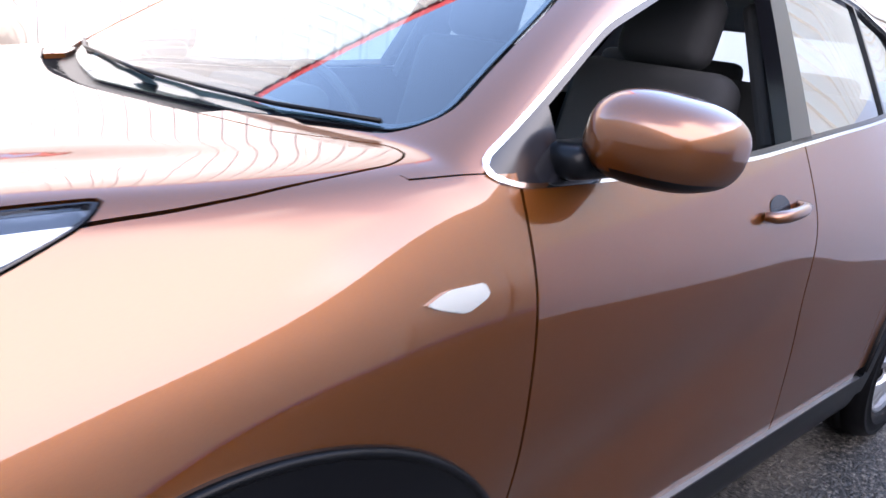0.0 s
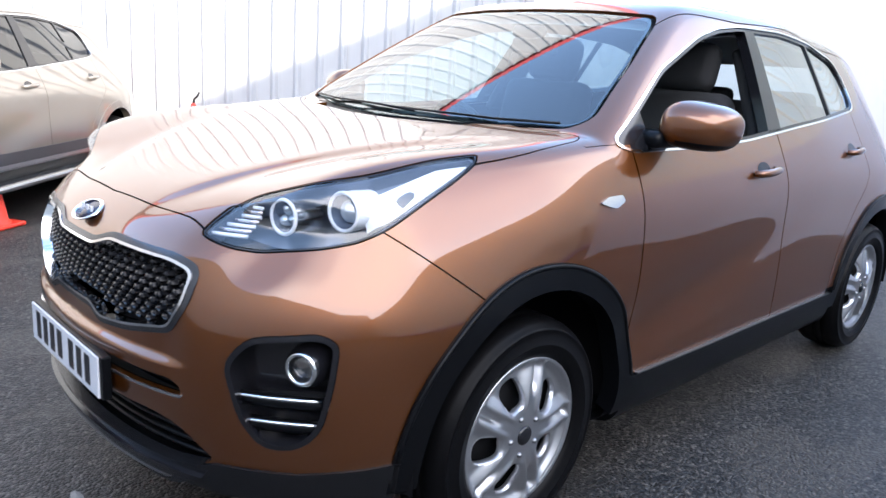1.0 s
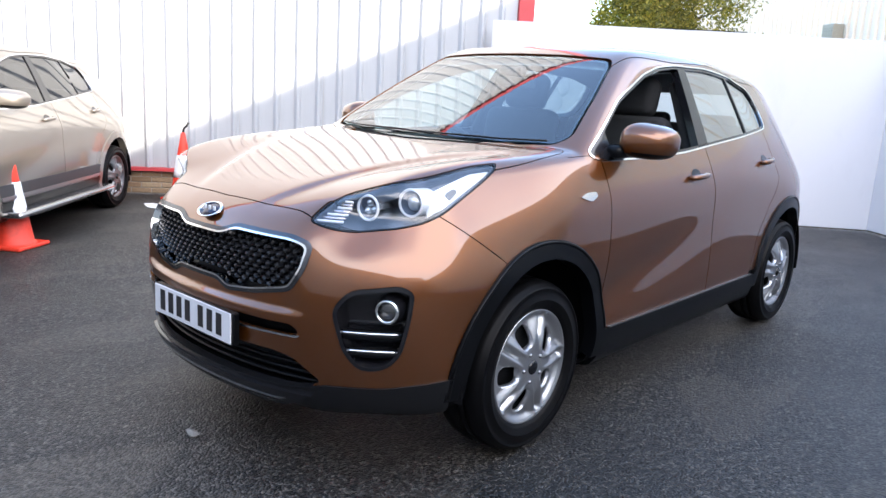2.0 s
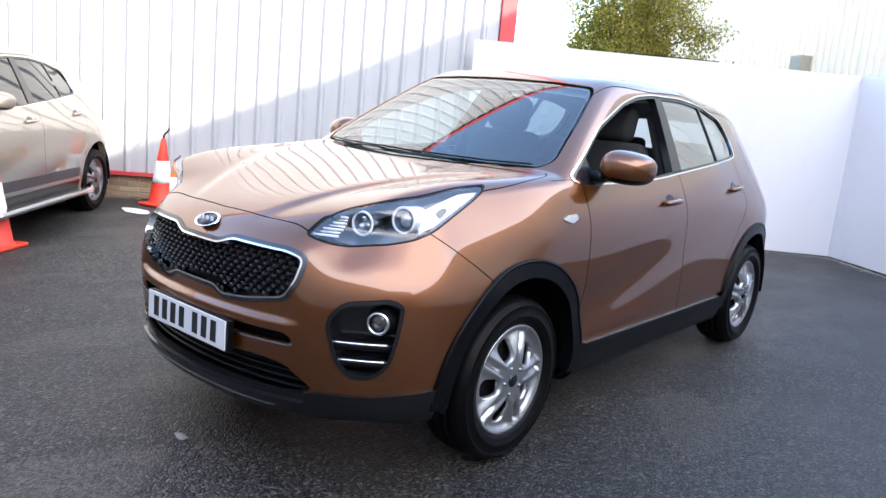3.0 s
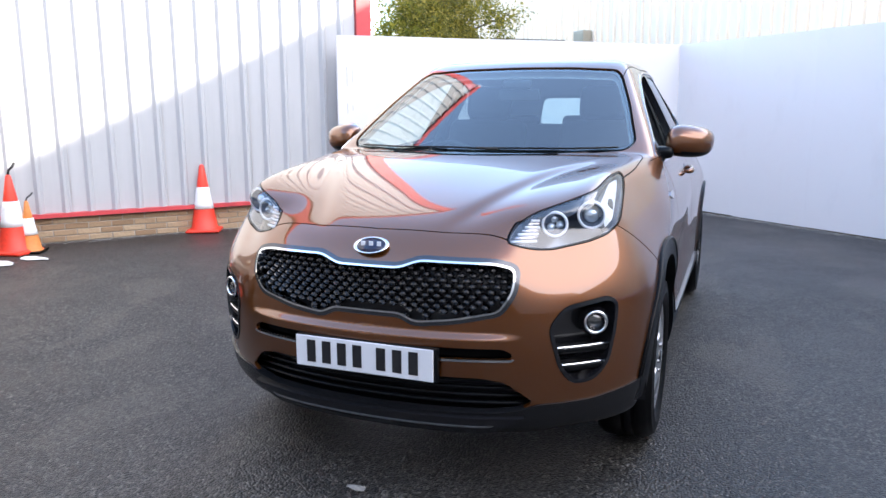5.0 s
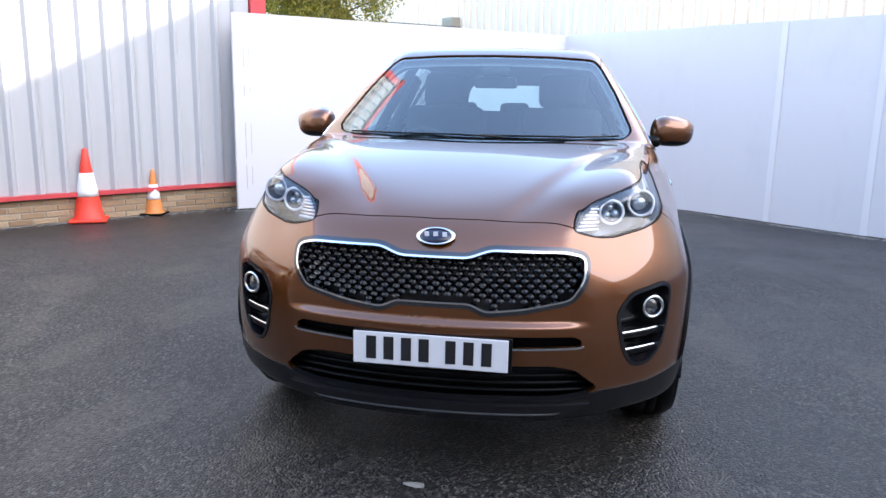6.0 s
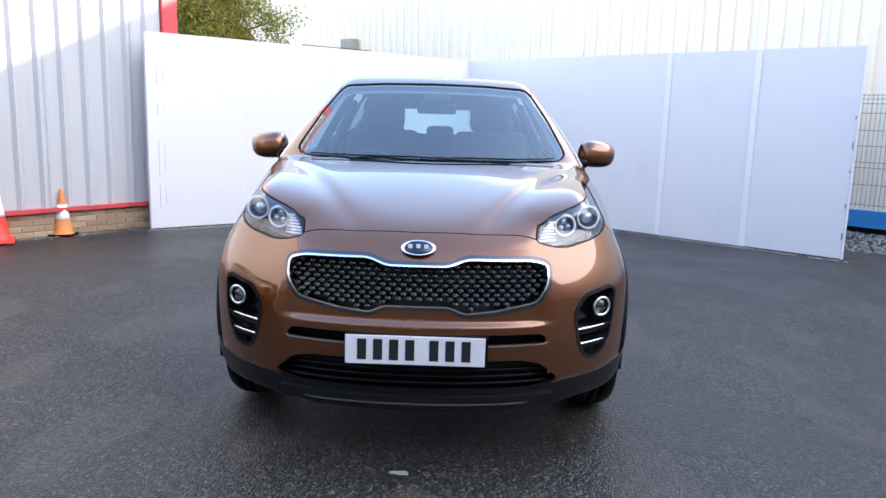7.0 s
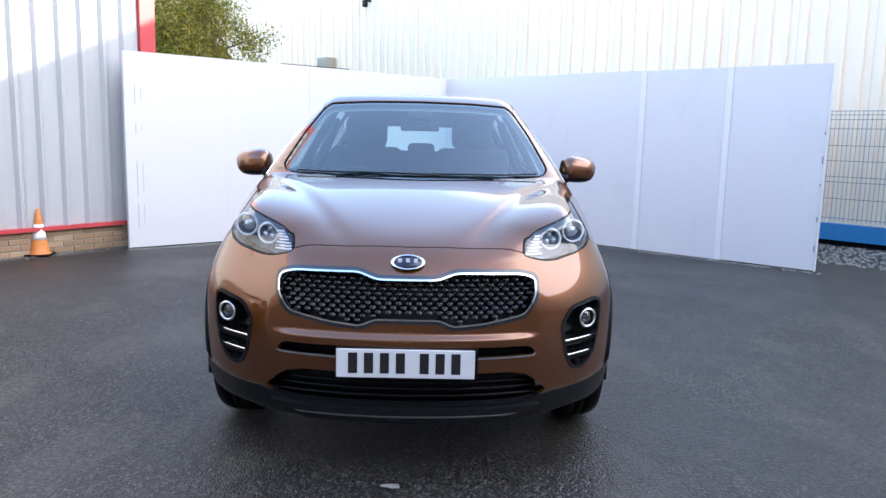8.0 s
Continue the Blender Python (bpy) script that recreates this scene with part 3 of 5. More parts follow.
def wheel(car, x, y, spin=0.0, finish=None):
    """An alloy wheel with five broad, grooved spokes; its outer face looks along +x or -x."""
    sgn = 1 if x > 0 else -1
    flip = Matrix.Translation((x, y, HUB_Z)) @ Matrix.Diagonal((sgn, 1, 1, 1)) @ Matrix.Rotation(spin, 4, "X")
    # the face: a polar net with five windows cut through it
    nr, na = 26, 180
    r = np.linspace(0.02, 0.219, nr)
    a = np.linspace(0, 2 * np.pi, na, endpoint=False)
    rr, aa = np.meshgrid(r, a, indexing="ij")
    turn = (aa / (2 * np.pi / 5)) % 1.0
    off = np.minimum(turn, 1 - turn) * (2 * np.pi / 5) * rr  # metres from a spoke's middle line
    bow = 0.012 - 0.020 * np.clip((rr - 0.05) / 0.15, 0, 1) ** 2
    groove = -0.017 * np.exp(-(off / 0.0080) ** 2) * np.clip((rr - 0.108) / 0.04, 0, 1) * np.clip((0.212 - rr) / 0.012, 0, 1)
    ridge = 0.006 * np.exp(-((off - 0.024) / 0.008) ** 2) * np.clip((rr - 0.06) / 0.03, 0, 1)
    lip = 0.008 * np.clip((rr - 0.207) / 0.006, 0, 1)
    fade = np.clip((0.212 - rr) / 0.02, 0, 1)
    fall = -0.014 * np.clip((off - 0.036) / 0.022, 0, 1) * np.clip((rr - 0.07) / 0.04, 0, 1)
    hgt = bow + groove + ridge + lip + fall * fade
    v = np.stack([hgt, rr * np.cos(aa), rr * np.sin(aa)], -1).reshape(-1, 3)
    idx = np.arange(nr * na).reshape(nr, na)
    nxt = np.roll(idx, -1, 1)
    quads = np.stack([idx[:-1], nxt[:-1], nxt[1:], idx[1:]], -1).reshape(-1, 4)
    rad = np.hypot(v[:, 1], v[:, 2])
    ang = np.arctan2(v[:, 2], v[:, 1]) / (2 * np.pi / 5) % 1.0 - 0.5
    across = ang * (2 * np.pi / 5) * rad
    hole = 1 - (np.abs((rad - 0.133) / 0.048) ** 2.8 + np.abs(across / (0.033 + 0.16 * (rad - 0.10))) ** 2.8)
    v, quads, polys = clip(v, quads, [], -hole)
    bm = bmesh.new()
    vs = [bm.verts.new(p) for p in v]
    for f in [tuple(q) for q in quads] + polys:
        bm.faces.new([vs[i] for i in f])
    rim_edges = [e for e in bm.edges if len(e.link_faces) == 1]
    made = bmesh.ops.extrude_edge_only(bm, edges=rim_edges)["geom"]
    bmesh.ops.translate(bm, vec=(-0.022, 0, 0), verts=[g for g in made if isinstance(g, bmesh.types.BMVert)])
    lathe(bm, [(0.213, 0.000), (0.221, 0.006), (0.226, 0.004), (0.226, -0.01), (0.210, -0.03), (0.196, -0.12), (0.21, -0.19)], 72, "x")
    bmesh.ops.recalc_face_normals(bm, faces=bm.faces)
    bmesh.ops.transform(bm, matrix=flip, verts=bm.verts)
    if sgn < 0:
        bmesh.ops.reverse_faces(bm, faces=bm.faces)
    rim = part("wheel", bm, finish or ALLOY, car, "silver alloy wheel with five broad spokes")
    for poly in rim.data.polygons:
        poly.use_smooth = True
    bm = lathe(bmesh.new(), [(0.222, -0.012), (0.226, 0.004), (0.243, 0.016), (0.262, 0.021), (0.264, 0.0225), (0.267, 0.0225), (0.269, 0.021), (0.290, 0.020), (0.303, 0.0165), (0.305, 0.0195), (0.311, 0.0175), (0.313, 0.011), (0.321, 0.004), (0.328, -0.008), (0.333, -0.024), (0.3355, -0.05),
                             (0.3305, -0.052), (0.3305, -0.058), (0.336, -0.06), (0.337, -0.09), (0.331, -0.092), (0.331, -0.098), (0.337, -0.1), (0.336, -0.14), (0.333, -0.17), (0.32, -0.19), (0.28, -0.2), (0.22, -0.19)], 96, "x")
    bmesh.ops.transform(bm, matrix=flip, verts=bm.verts)
    bmesh.ops.recalc_face_normals(bm, faces=bm.faces)
    part("tyre", bm, RUBBER, rim, "black road tyre")
    bm = lathe(bmesh.new(), [(0.0001, 0.020), (0.022, 0.019), (0.028, 0.015), (0.029, 0.0)], 32, "x")
    bmesh.ops.transform(bm, matrix=flip, verts=bm.verts)
    bmesh.ops.recalc_face_normals(bm, faces=bm.faces)
    part("hub_cap", bm, GLOSS_BLACK, rim, "gloss black centre cap")
    for k in range(5):
        bm = bmesh.new()
        a0 = 2 * math.pi * (k + 0.5) / 5
        lathe(bm, [(0.0001, 0.020), (0.006, 0.019), (0.009, 0.012), (0.009, -0.01)], 8, "x", (0, 0.057 * math.cos(a0), 0.057 * math.sin(a0)))
        bmesh.ops.transform(bm, matrix=flip, verts=bm.verts)
        bmesh.ops.recalc_face_normals(bm, faces=bm.faces)
        part("wheel_nut", bm, DULL_METAL, rim)
    # disc widened and coloured near black to stand for shade behind the spokes
    bm = lathe(bmesh.new(), [(0.0001, -0.05), (0.192, -0.05), (0.192, -0.07), (0.0001, -0.07)], 40, "x")
    bmesh.ops.transform(bm, matrix=flip, verts=bm.verts)
    bmesh.ops.recalc_face_normals(bm, faces=bm.faces)
    part("brake_disc", bm, BRAKE, rim)


def wheel_well(car, y, sgn):
    """The dark liner above a wheel."""
    bm = bmesh.new()
    rings = []
    for k in range(25):
        a = math.pi * (k / 24) * 1.06 - 0.03 * math.pi
        rings.append([bm.verts.new((sgn * x, y + r * math.cos(a), 0.335 + r * math.sin(a))) for r, x in ((0.05, 0.42), (0.455, 0.42), (0.455, 0.80), (0.43, 0.885))])
    for a, b in zip(rings, rings[1:]):
        for k in range(3):
            bm.faces.new((a[k], a[k + 1], b[k + 1], b[k]))
    part("wheel_arch_liner", bm, SHADOW_GAP, car)


def mirror(car, sgn, paint):
    """A door mirror: a painted, rounded cap on a black foot."""
    bm = bmesh.new()
    bmesh.ops.create_uvsphere(bm, u_segments=40, v_segments=24, radius=1.0)
    for v in bm.verts:
        x, y, z = v.co
        sq = lambda t, p: math.copysign(abs(t) ** p, t)
        x, y, z = sq(x, 0.70), sq(y, 0.80), sq(z, 0.74)
        if y > 0:
            y *= 0.45
        z *= 1.0 - 0.16 * (x + 1) / 2
        x += 0.10 * z
        v.co = (sgn * (0.922 + 0.107 * x), 1.578 + 0.118 * y + 0.035 * (x + 0.4), 1.184 + 0.082 * z - 0.010 * x)
    bmesh.ops.recalc_face_normals(bm, faces=bm.faces)
    under = bm.copy()
    low = lambda f: f.calc_center_median().z < 1.184 - 0.047
    bmesh.ops.delete(under, geom=[f for f in under.faces if not low(f)], context="FACES")
    bmesh.ops.delete(bm, geom=[f for f in bm.faces if low(f)], context="FACES")
    cap = part("door_mirror", bm, paint, car, "rounded door mirror with a painted cap")
    part("mirror_underside", under, PLASTIC, cap, "black underside")
    foot = rbox(bmesh.new(), (sgn * 0.808, 1.510, 1.135), (0.10, 0.13, 0.055), 0.022, 3)
    part("mirror_foot", foot, PLASTIC, cap, "black mirror foot")
    glass = bmesh.new()
    bmesh.ops.create_circle(glass, cap_ends=True, segments=32, radius=1.0)
    bmesh.ops.transform(glass, matrix=Matrix.Translation((sgn * 0.922, 1.636, 1.181)) @ Matrix.Rotation(radians(90), 4, "X") @ Matrix.Diagonal((0.075, 0.058, 1, 1)), verts=glass.verts)
    part("mirror_glass", glass, CHROME, cap, "silvered glass")


def door_handle(door, y, z, sgn, paint):
    bm = bmesh.new()
    pts = [(sgn * (skin_x(y + d, z + 0.12 * d) + h), y + d, z + 0.05 * d + 0.004) for d, h in ((-0.095, 0.0), (-0.08, 0.020), (-0.04, 0.030), (0.0, 0.033), (0.05, 0.031), (0.085, 0.024), (0.1, 0.0))]
    tube(bm, pts, [0.010, 0.014, 0.015, 0.015, 0.015, 0.015, 0.011], 12, 1.0)
    grip = part("door_handle", bm, paint, door, "painted grab handle")
    # flat black oval painted as shade in the hollow behind the grip
    bm = bmesh.new()
    ring = []
    for k in range(24):
        a = 2 * math.pi * k / 24
        yy, zz = y - 0.005 + 0.052 * math.cos(a), z + 0.010 + 0.027 * math.sin(a)
        ring.append(bm.verts.new((sgn * (skin_x(yy, zz) + 0.0015), yy, zz)))
    bm.faces.new(ring if sgn > 0 else ring[::-1])
    part("handle_recess", bm, GLOSS_BLACK, grip, "flat dark patch for shade in the hollow behind the handle")


def lamp_ring(parent, centre, radius, thick, facing, material, name, label=""):
    bm = bmesh.new()
    prof = [(radius + thick * math.cos(a), thick * math.sin(a)) for a in np.linspace(0, 2 * math.pi, 9)]
    lathe(bm, prof, 40, "z")
    turn = Vector(facing).to_track_quat("Z", "Y").to_matrix().to_4x4()
    bmesh.ops.transform(bm, matrix=Matrix.Translation(centre) @ turn, verts=bm.verts)
    bmesh.ops.recalc_face_normals(bm, faces=bm.faces)
    return part(name, bm, material, parent, label)


def lamp_body(parent, centre, prof, facing, material, name, label="", n=36):
    bm = lathe(bmesh.new(), prof, n, "z")
    turn = Vector(facing).to_track_quat("Z", "Y").to_matrix().to_4x4()
    bmesh.ops.transform(bm, matrix=Matrix.Translation(centre) @ turn, verts=bm.verts)
    bmesh.ops.recalc_face_normals(bm, faces=bm.faces)
    return part(name, bm, material, parent, label)


def headlamp(car, shell, sgn, side):
    lens = panel("headlight", shell, [grown(LAMP, -0.007)], LENS, car, side, lift=-0.003, deep=0.0, label="swept-back clear headlight with two round lamps")
    lens.visible_shadow = False
    panel("lamp_edge", shell, [grown(LAMP, -0.002), without(grown(LAMP, -0.0045))], GLOSS_BLACK, lens, side, lift=-0.001, deep=0.012, label="black lamp surround")
    panel("lamp_wall", shell, [grown(LAMP, -0.004), without(grown(LAMP, -0.006))], LAMP_GREY, lens, side, lift=-0.012, deep=0.05, label="pale inner wall of the lamp")
    housing = panel("lamp_housing", shell, [grown(LAMP, 0.004)], LAMP_GREY, lens, side, lift=-0.006, deep=0.0, label="inner housing tinted blue-grey for mirrored sky", hold=False)
    for v in housing.data.vertices:
        v.co += Vector((-0.035 * sgn, 0.125, -0.012))
    slant = CHARTS["slant"]
    panel("lamp_tail", shell, [grown(LAMP, -0.014), lambda p: slant(p)[0] - 0.800 + 0.35 * (p[:, 2] - 1.0), lambda p: slant(p)[0] * 0.42 + 0.668 - p[:, 2]], LAMP_WHITE, lens, side, lift=-0.026, deep=0.03, label="white tapering reflector")
    panel("side_reflector", shell, [grown(LAMP, -0.016), Area("slant", soft_corners([(0.885, 1.012), (0.915, 1.028), (0.935, 1.02), (0.905, 0.99)], 0.004))], GREY_TRIM, lens, side, lift=-0.022, deep=0.004, label="grey side reflector")
    way = Vector((sgn * 0.18, -1, 0.02))
    m = Vector((0, 0, 1)).rotation_difference(way).to_matrix().to_4x4()
    for (x, y, z), rad, lobes in (((0.577, 0.300, 0.948), 0.040, 3), ((0.684, 0.393, 0.972), 0.044, 1)):
        c = (sgn * x, y, z)
        lamp_ring(lens, c, rad + 0.001, 0.0048, way, LAMP_WHITE, "light_ring", "white ring light")
        lamp_body(lens, c, [(rad - 0.004, 0.0), (rad - 0.010, -0.02), (rad * 0.5, -0.035), (0.001, -0.038)], way, LAMP_GREY, "projector_bowl")
        lamp_body(lens, c, [(rad + 0.003, -0.004), (rad + 0.004, -0.03), (rad + 0.002, -0.09)], way, SATIN if lobes == 3 else LAMP_WHITE, "projector_barrel", "pale silver barrel")
        for k in range(lobes):
            a = math.pi / 2 + sgn * 0.4 + k * 2 * math.pi / 3
            r = rad * (0.40 if lobes == 3 else 0.68)
            off = m @ Vector((rad * 0.44 * math.cos(a), rad * 0.44 * math.sin(a), 0)) if lobes == 3 else Vector()
            lamp_body(lens, Vector(c) + off, [(0.001, -0.004), (r * 0.5, -0.007), (r * 0.85, -0.015), (r, -0.03)], way, LAMP_GLASS, "projector_lens", "bright bulging lens", 20)
    # striped reflector towards the nose
    for k in range(7):
        z = 0.898 + 0.0105 * k
        x0, x1 = 0.456 + 0.008 * k, 0.532
        bm = bmesh.new()
        tube(bm, [(sgn * x, skin_y(x, z) + 0.026, z) for x in np.linspace(x0, x1, 4)], 0.0050, 6)
        part("reflector_stripe", bm, LAMP_PINK if k % 2 else LAMP_WHITE, lens)


def fog_pocket(car, shell, sgn, side):
    bezel = panel("fog_light_bezel", shell, [grown(FOG, -0.002), without(grown(FOG, -0.015))], GLOSS_BLACK, car, side, lift=0.003, deep=0.075, label="black fog light surround with chrome bars")
    panel("pocket_back", shell, [grown(FOG, -0.008)], GLOSS_BLACK, bezel, side, lift=-0.068, deep=0.0)
    c = Vector((sgn * 0.735, 0.252, 0.632))
    way = (sgn * 0.45, -1, 0.0)
    lamp_ring(bezel, c, 0.036, 0.0055, way, CHROME, "fog_light_ring", "chrome ring")
    lamp_body(bezel, c, [(0.034, 0.0), (0.03, -0.02), (0.012, -0.03), (0.001, -0.03)], way, GLOSS_BLACK, "fog_light_bowl")
    lamp_body(bezel, c, [(0.001, 0.002), (0.02, -0.002), (0.034, -0.012)], way, LENS, "fog_light_lens", "clear lens")
    lamp_body(bezel, c, [(0.041, 0.0), (0.05, -0.02), (0.052, -0.07)], way, GLOSS_BLACK, "fog_light_shroud")
    for z, x0, x1 in ((0.556, 0.612, 0.770), (0.494, 0.630, 0.765)):
        bm = bmesh.new()
        tube(bm, [(sgn * x, skin_y(x, z) + 0.014, z) for x in np.linspace(x0, x1, 8)], 0.0052, 8, 0.9)
        part("chrome_bar", bm, CHROME, bezel, "slim chrome bar")
        bm = bmesh.new()
        tube(bm, [(sgn * x, skin_y(x, z) + 0.032, z - 0.012) for x in np.linspace(x0, x1, 8)], 0.016, 6)
        part("fog_slat", bm, PLASTIC, bezel)


def grille(car, shell):
    surround = panel("grille", shell, [grown(GRILLE, 0.005), without(grown(GRILLE, -0.001))], CHROME, car, "both", lift=0.006, deep=0.03, label="wide black studded grille in a chrome surround")
    panel("grille_surround", shell, [grown(GRILLE, 0.019), without(grown(GRILLE, 0.005))], GUNMETAL, surround, "both", lift=0.003, deep=0.02, label="dark outer surround")
    panel("grille_back", shell, [grown(GRILLE, 0.01)], INK, surround, "both", lift=-0.055, deep=0.0)
    bm = bmesh.new()
    ring = [bm.verts.new((0.0175 * math.cos(a), 0.022, 0.0115 * math.sin(a))) for a in np.linspace(0, 2 * math.pi, 7)[:6]]
    mid = [bm.verts.new((0.0125 * math.cos(a), 0.006, 0.0082 * math.sin(a))) for a in np.linspace(0, 2 * math.pi, 7)[:6]]
    tip = bm.verts.new((0, 0, 0.001))
    for k in range(6):
        bm.faces.new((ring[k], ring[(k + 1) % 6], mid[(k + 1) % 6], mid[k]))
        bm.faces.new((mid[k], mid[(k + 1) % 6], tip))
    bmesh.ops.recalc_face_normals(bm, faces=bm.faces)
    stud_mesh = bpy.data.meshes.new("grille_stud")
    bm.to_mesh(stud_mesh)
    bm.free()
    stud_mesh.materials.append(STUD)
    row, z = 0, 0.636
    while z < 0.85:
        x = -0.52 + (0.0195 if row % 2 else 0.0)
        while x < 0.53:
            if inside_of(GRILLE.outline, np.array([abs(x)]), np.array([z]))[0] > 0.006:
                stud = new("grille_stud", stud_mesh)
                stud.parent = surround
                stud.matrix_basis = Matrix.Translation((x, skin_y(abs(x), z) + 0.022, z))
            x += 0.039
        z += 0.0175
        row += 1
    badge = lamp_body(car, (0, skin_y(0, 0.880) - 0.006, 0.880), [(0.001, 0.006), (0.055, 0.005), (0.058, 0.0), (0.058, -0.015)], (0, -1, 0.62), EMBLEM_BLUE, "badge", "oval maker's badge in blue and chrome")
    for v in badge.data.vertices:
        v.co.z = 0.880 + (v.co.z - 0.880) * 0.43
    ring = lamp_ring(badge, (0, skin_y(0, 0.880) - 0.011, 0.880), 0.059, 0.006, (0, -1, 0.62), CHROME, "badge_ring", "chrome ring")
    for v in ring.data.vertices:
        v.co.z = 0.880 + (v.co.z - 0.880) * 0.43
    for k, (x, lean) in enumerate(((-0.030, 0.0), (0.0, 0.0), (0.030, 0.0))):
        box_part("badge_bar", (x, skin_y(0, 0.880) - 0.0125, 0.881), (0.015, 0.004, 0.024), PLATE_WHITE, badge, 0.001, turn=Matrix.Rotation(lean, 4, "Y"))


def number_plate(car):
    y = -0.022
    plate = part("number_plate", rbox(bmesh.new(), (0, y, 0.506), (0.52, 0.006, 0.111), 0.0028, 2), PLATE_WHITE, car, "white number plate with black characters", smooth=False)
    x = -0.222
    for k in range(7):
        if k == 4:
            x += 0.030
        box_part("plate_bar", (x + 0.024, y - 0.0036, 0.508), (0.034, 0.002, 0.079), INK, plate, 0.0)
        x += 0.0595
    box_part("plate_backing", (0.004, y + 0.016, 0.505), (0.535, 0.024, 0.115), PLASTIC, car, 0.004)


def seat(car, x, y):
    bm = bmesh.new()
    lean = Matrix.Rotation(radians(-14), 4, "X")
    rbox(bm, (x, y, 0.63), (0.50, 0.50, 0.16), 0.06, 4)
    rbox(bm, (x, y + 0.30, 0.95), (0.50, 0.15, 0.66), 0.06, 4, lean)
    base = part("front_seat", bm, CLOTH, car, "black cloth front seat")
    bm = rbox(bmesh.new(), (x, y + 0.40, 1.375), (0.28, 0.12, 0.21), 0.05, 4, lean)
    part("headrest", bm, CLOTH, base)
    for d in (-0.05, 0.05):
        part("headrest_post", tube(bmesh.new(), [(x + d, y + 0.37, 1.2), (x + d, y + 0.395, 1.32)], 0.006, 6), SATIN, base)


def cabin(car, shell):
    panel("headliner", shell, [above(2, 1.08), without(SCREEN, -0.012), without(WINDOW, -0.012), without(REAR_WINDOW, -0.01), above(1, 1.05)], LINER, car, "both", lift=-0.045, deep=0.0, label="pale grey headliner and pillar trim", hold=False)
    panel("door_trim", shell, [below(2, 1.16), above(2, 0.4), without(WINDOW, -0.012), above(1, 1.42), below(1, 3.0)], CABIN, car, "both", lift=-0.05, deep=0.0, label="black inner door trim", hold=False)
    bm = rbox(bmesh.new(), (0, 1.52, 0.93), (1.40, 0.50, 0.24), 0.07, 4)
    rbox(bm, (0, 1.28, 1.03), (1.36, 0.46, 0.10), 0.04, 3, Matrix.Rotation(radians(5), 4, "X"))
    rbox(bm, (-0.37, 1.62, 1.06), (0.36, 0.22, 0.10), 0.045, 4)
    part("dashboard", bm, CABIN, car, "black dashboard")
    rim = lamp_ring(car, (-0.37, 1.83, 0.99), 0.178, 0.015, (0, 1, 0.42), CABIN, "steering_wheel", "black steering wheel")
    for a in (0, math.pi, 1.5 * math.pi):
        m = Vector((0, 0, 1)).rotation_difference(Vector((0, 1, 0.42))).to_matrix().to_4x4()
        tip = Vector((-0.37, 1.83, 0.99)) + m @ Vector((0.17 * math.cos(a), 0.17 * math.sin(a), 0))
        part("wheel_spoke", tube(bmesh.new(), [(-0.37, 1.81, 0.985), tip], 0.018, 8), CABIN, rim)
    box_part("steering_column", (-0.37, 1.76, 0.96), (0.13, 0.16, 0.12), CABIN, car, 0.03)
    for x in (-0.36, 0.36):
        seat(car, x, 2.05)
    bm = rbox(bmesh.new(), (0, 3.05, 0.64), (1.34, 0.5, 0.18), 0.06, 3)
    rbox(bm, (0, 3.34, 0.96), (1.30, 0.15, 0.56), 0.06, 3, Matrix.Rotation(radians(-16), 4, "X"))
    bench = part("rear_seat", bm, CLOTH, car, "black cloth rear bench")
    for x, w in ((-0.42, 0.27), (0.0, 0.22), (0.42, 0.27)):
        part("headrest", rbox(bmesh.new(), (x, 3.44, 1.23), (w, 0.09, 0.13), 0.04, 3), CLOTH, bench)
    m = part("rear_view_mirror", rbox(bmesh.new(), (0.01, 1.83, 1.412), (0.23, 0.03, 0.062), 0.02, 4), CABIN, car, "black rear-view mirror")
    part("mirror_mount", rbox(bmesh.new(), (0.01, 1.79, 1.468), (0.16, 0.05, 0.05), 0.02, 3), CABIN, m)
    for sgn in (1, -1):
        lean = Matrix.Rotation(radians(-24) * sgn, 4, "Y") @ Matrix.Rotation(radians(-8), 4, "X")
        box_part("pillar_trim", (sgn * 0.635, 2.53 if sgn > 0 else 2.45, 1.27), (0.05, 0.16, 0.40), CABIN, car, 0.02, "dark centre pillar trim", lean)
    box_part("floor_pan", (0, 2.4, 0.23), (1.60, 2.6, 0.05), SHADOW_GAP, car, 0.0)
    box_part("engine_bay", (0, 0.75, 0.55), (1.10, 0.75, 0.6), SHADOW_GAP, car, 0.02)
    box_part("boot_floor", (0, 3.95, 0.75), (1.3, 0.6, 0.3), CABIN, car, 0.02)


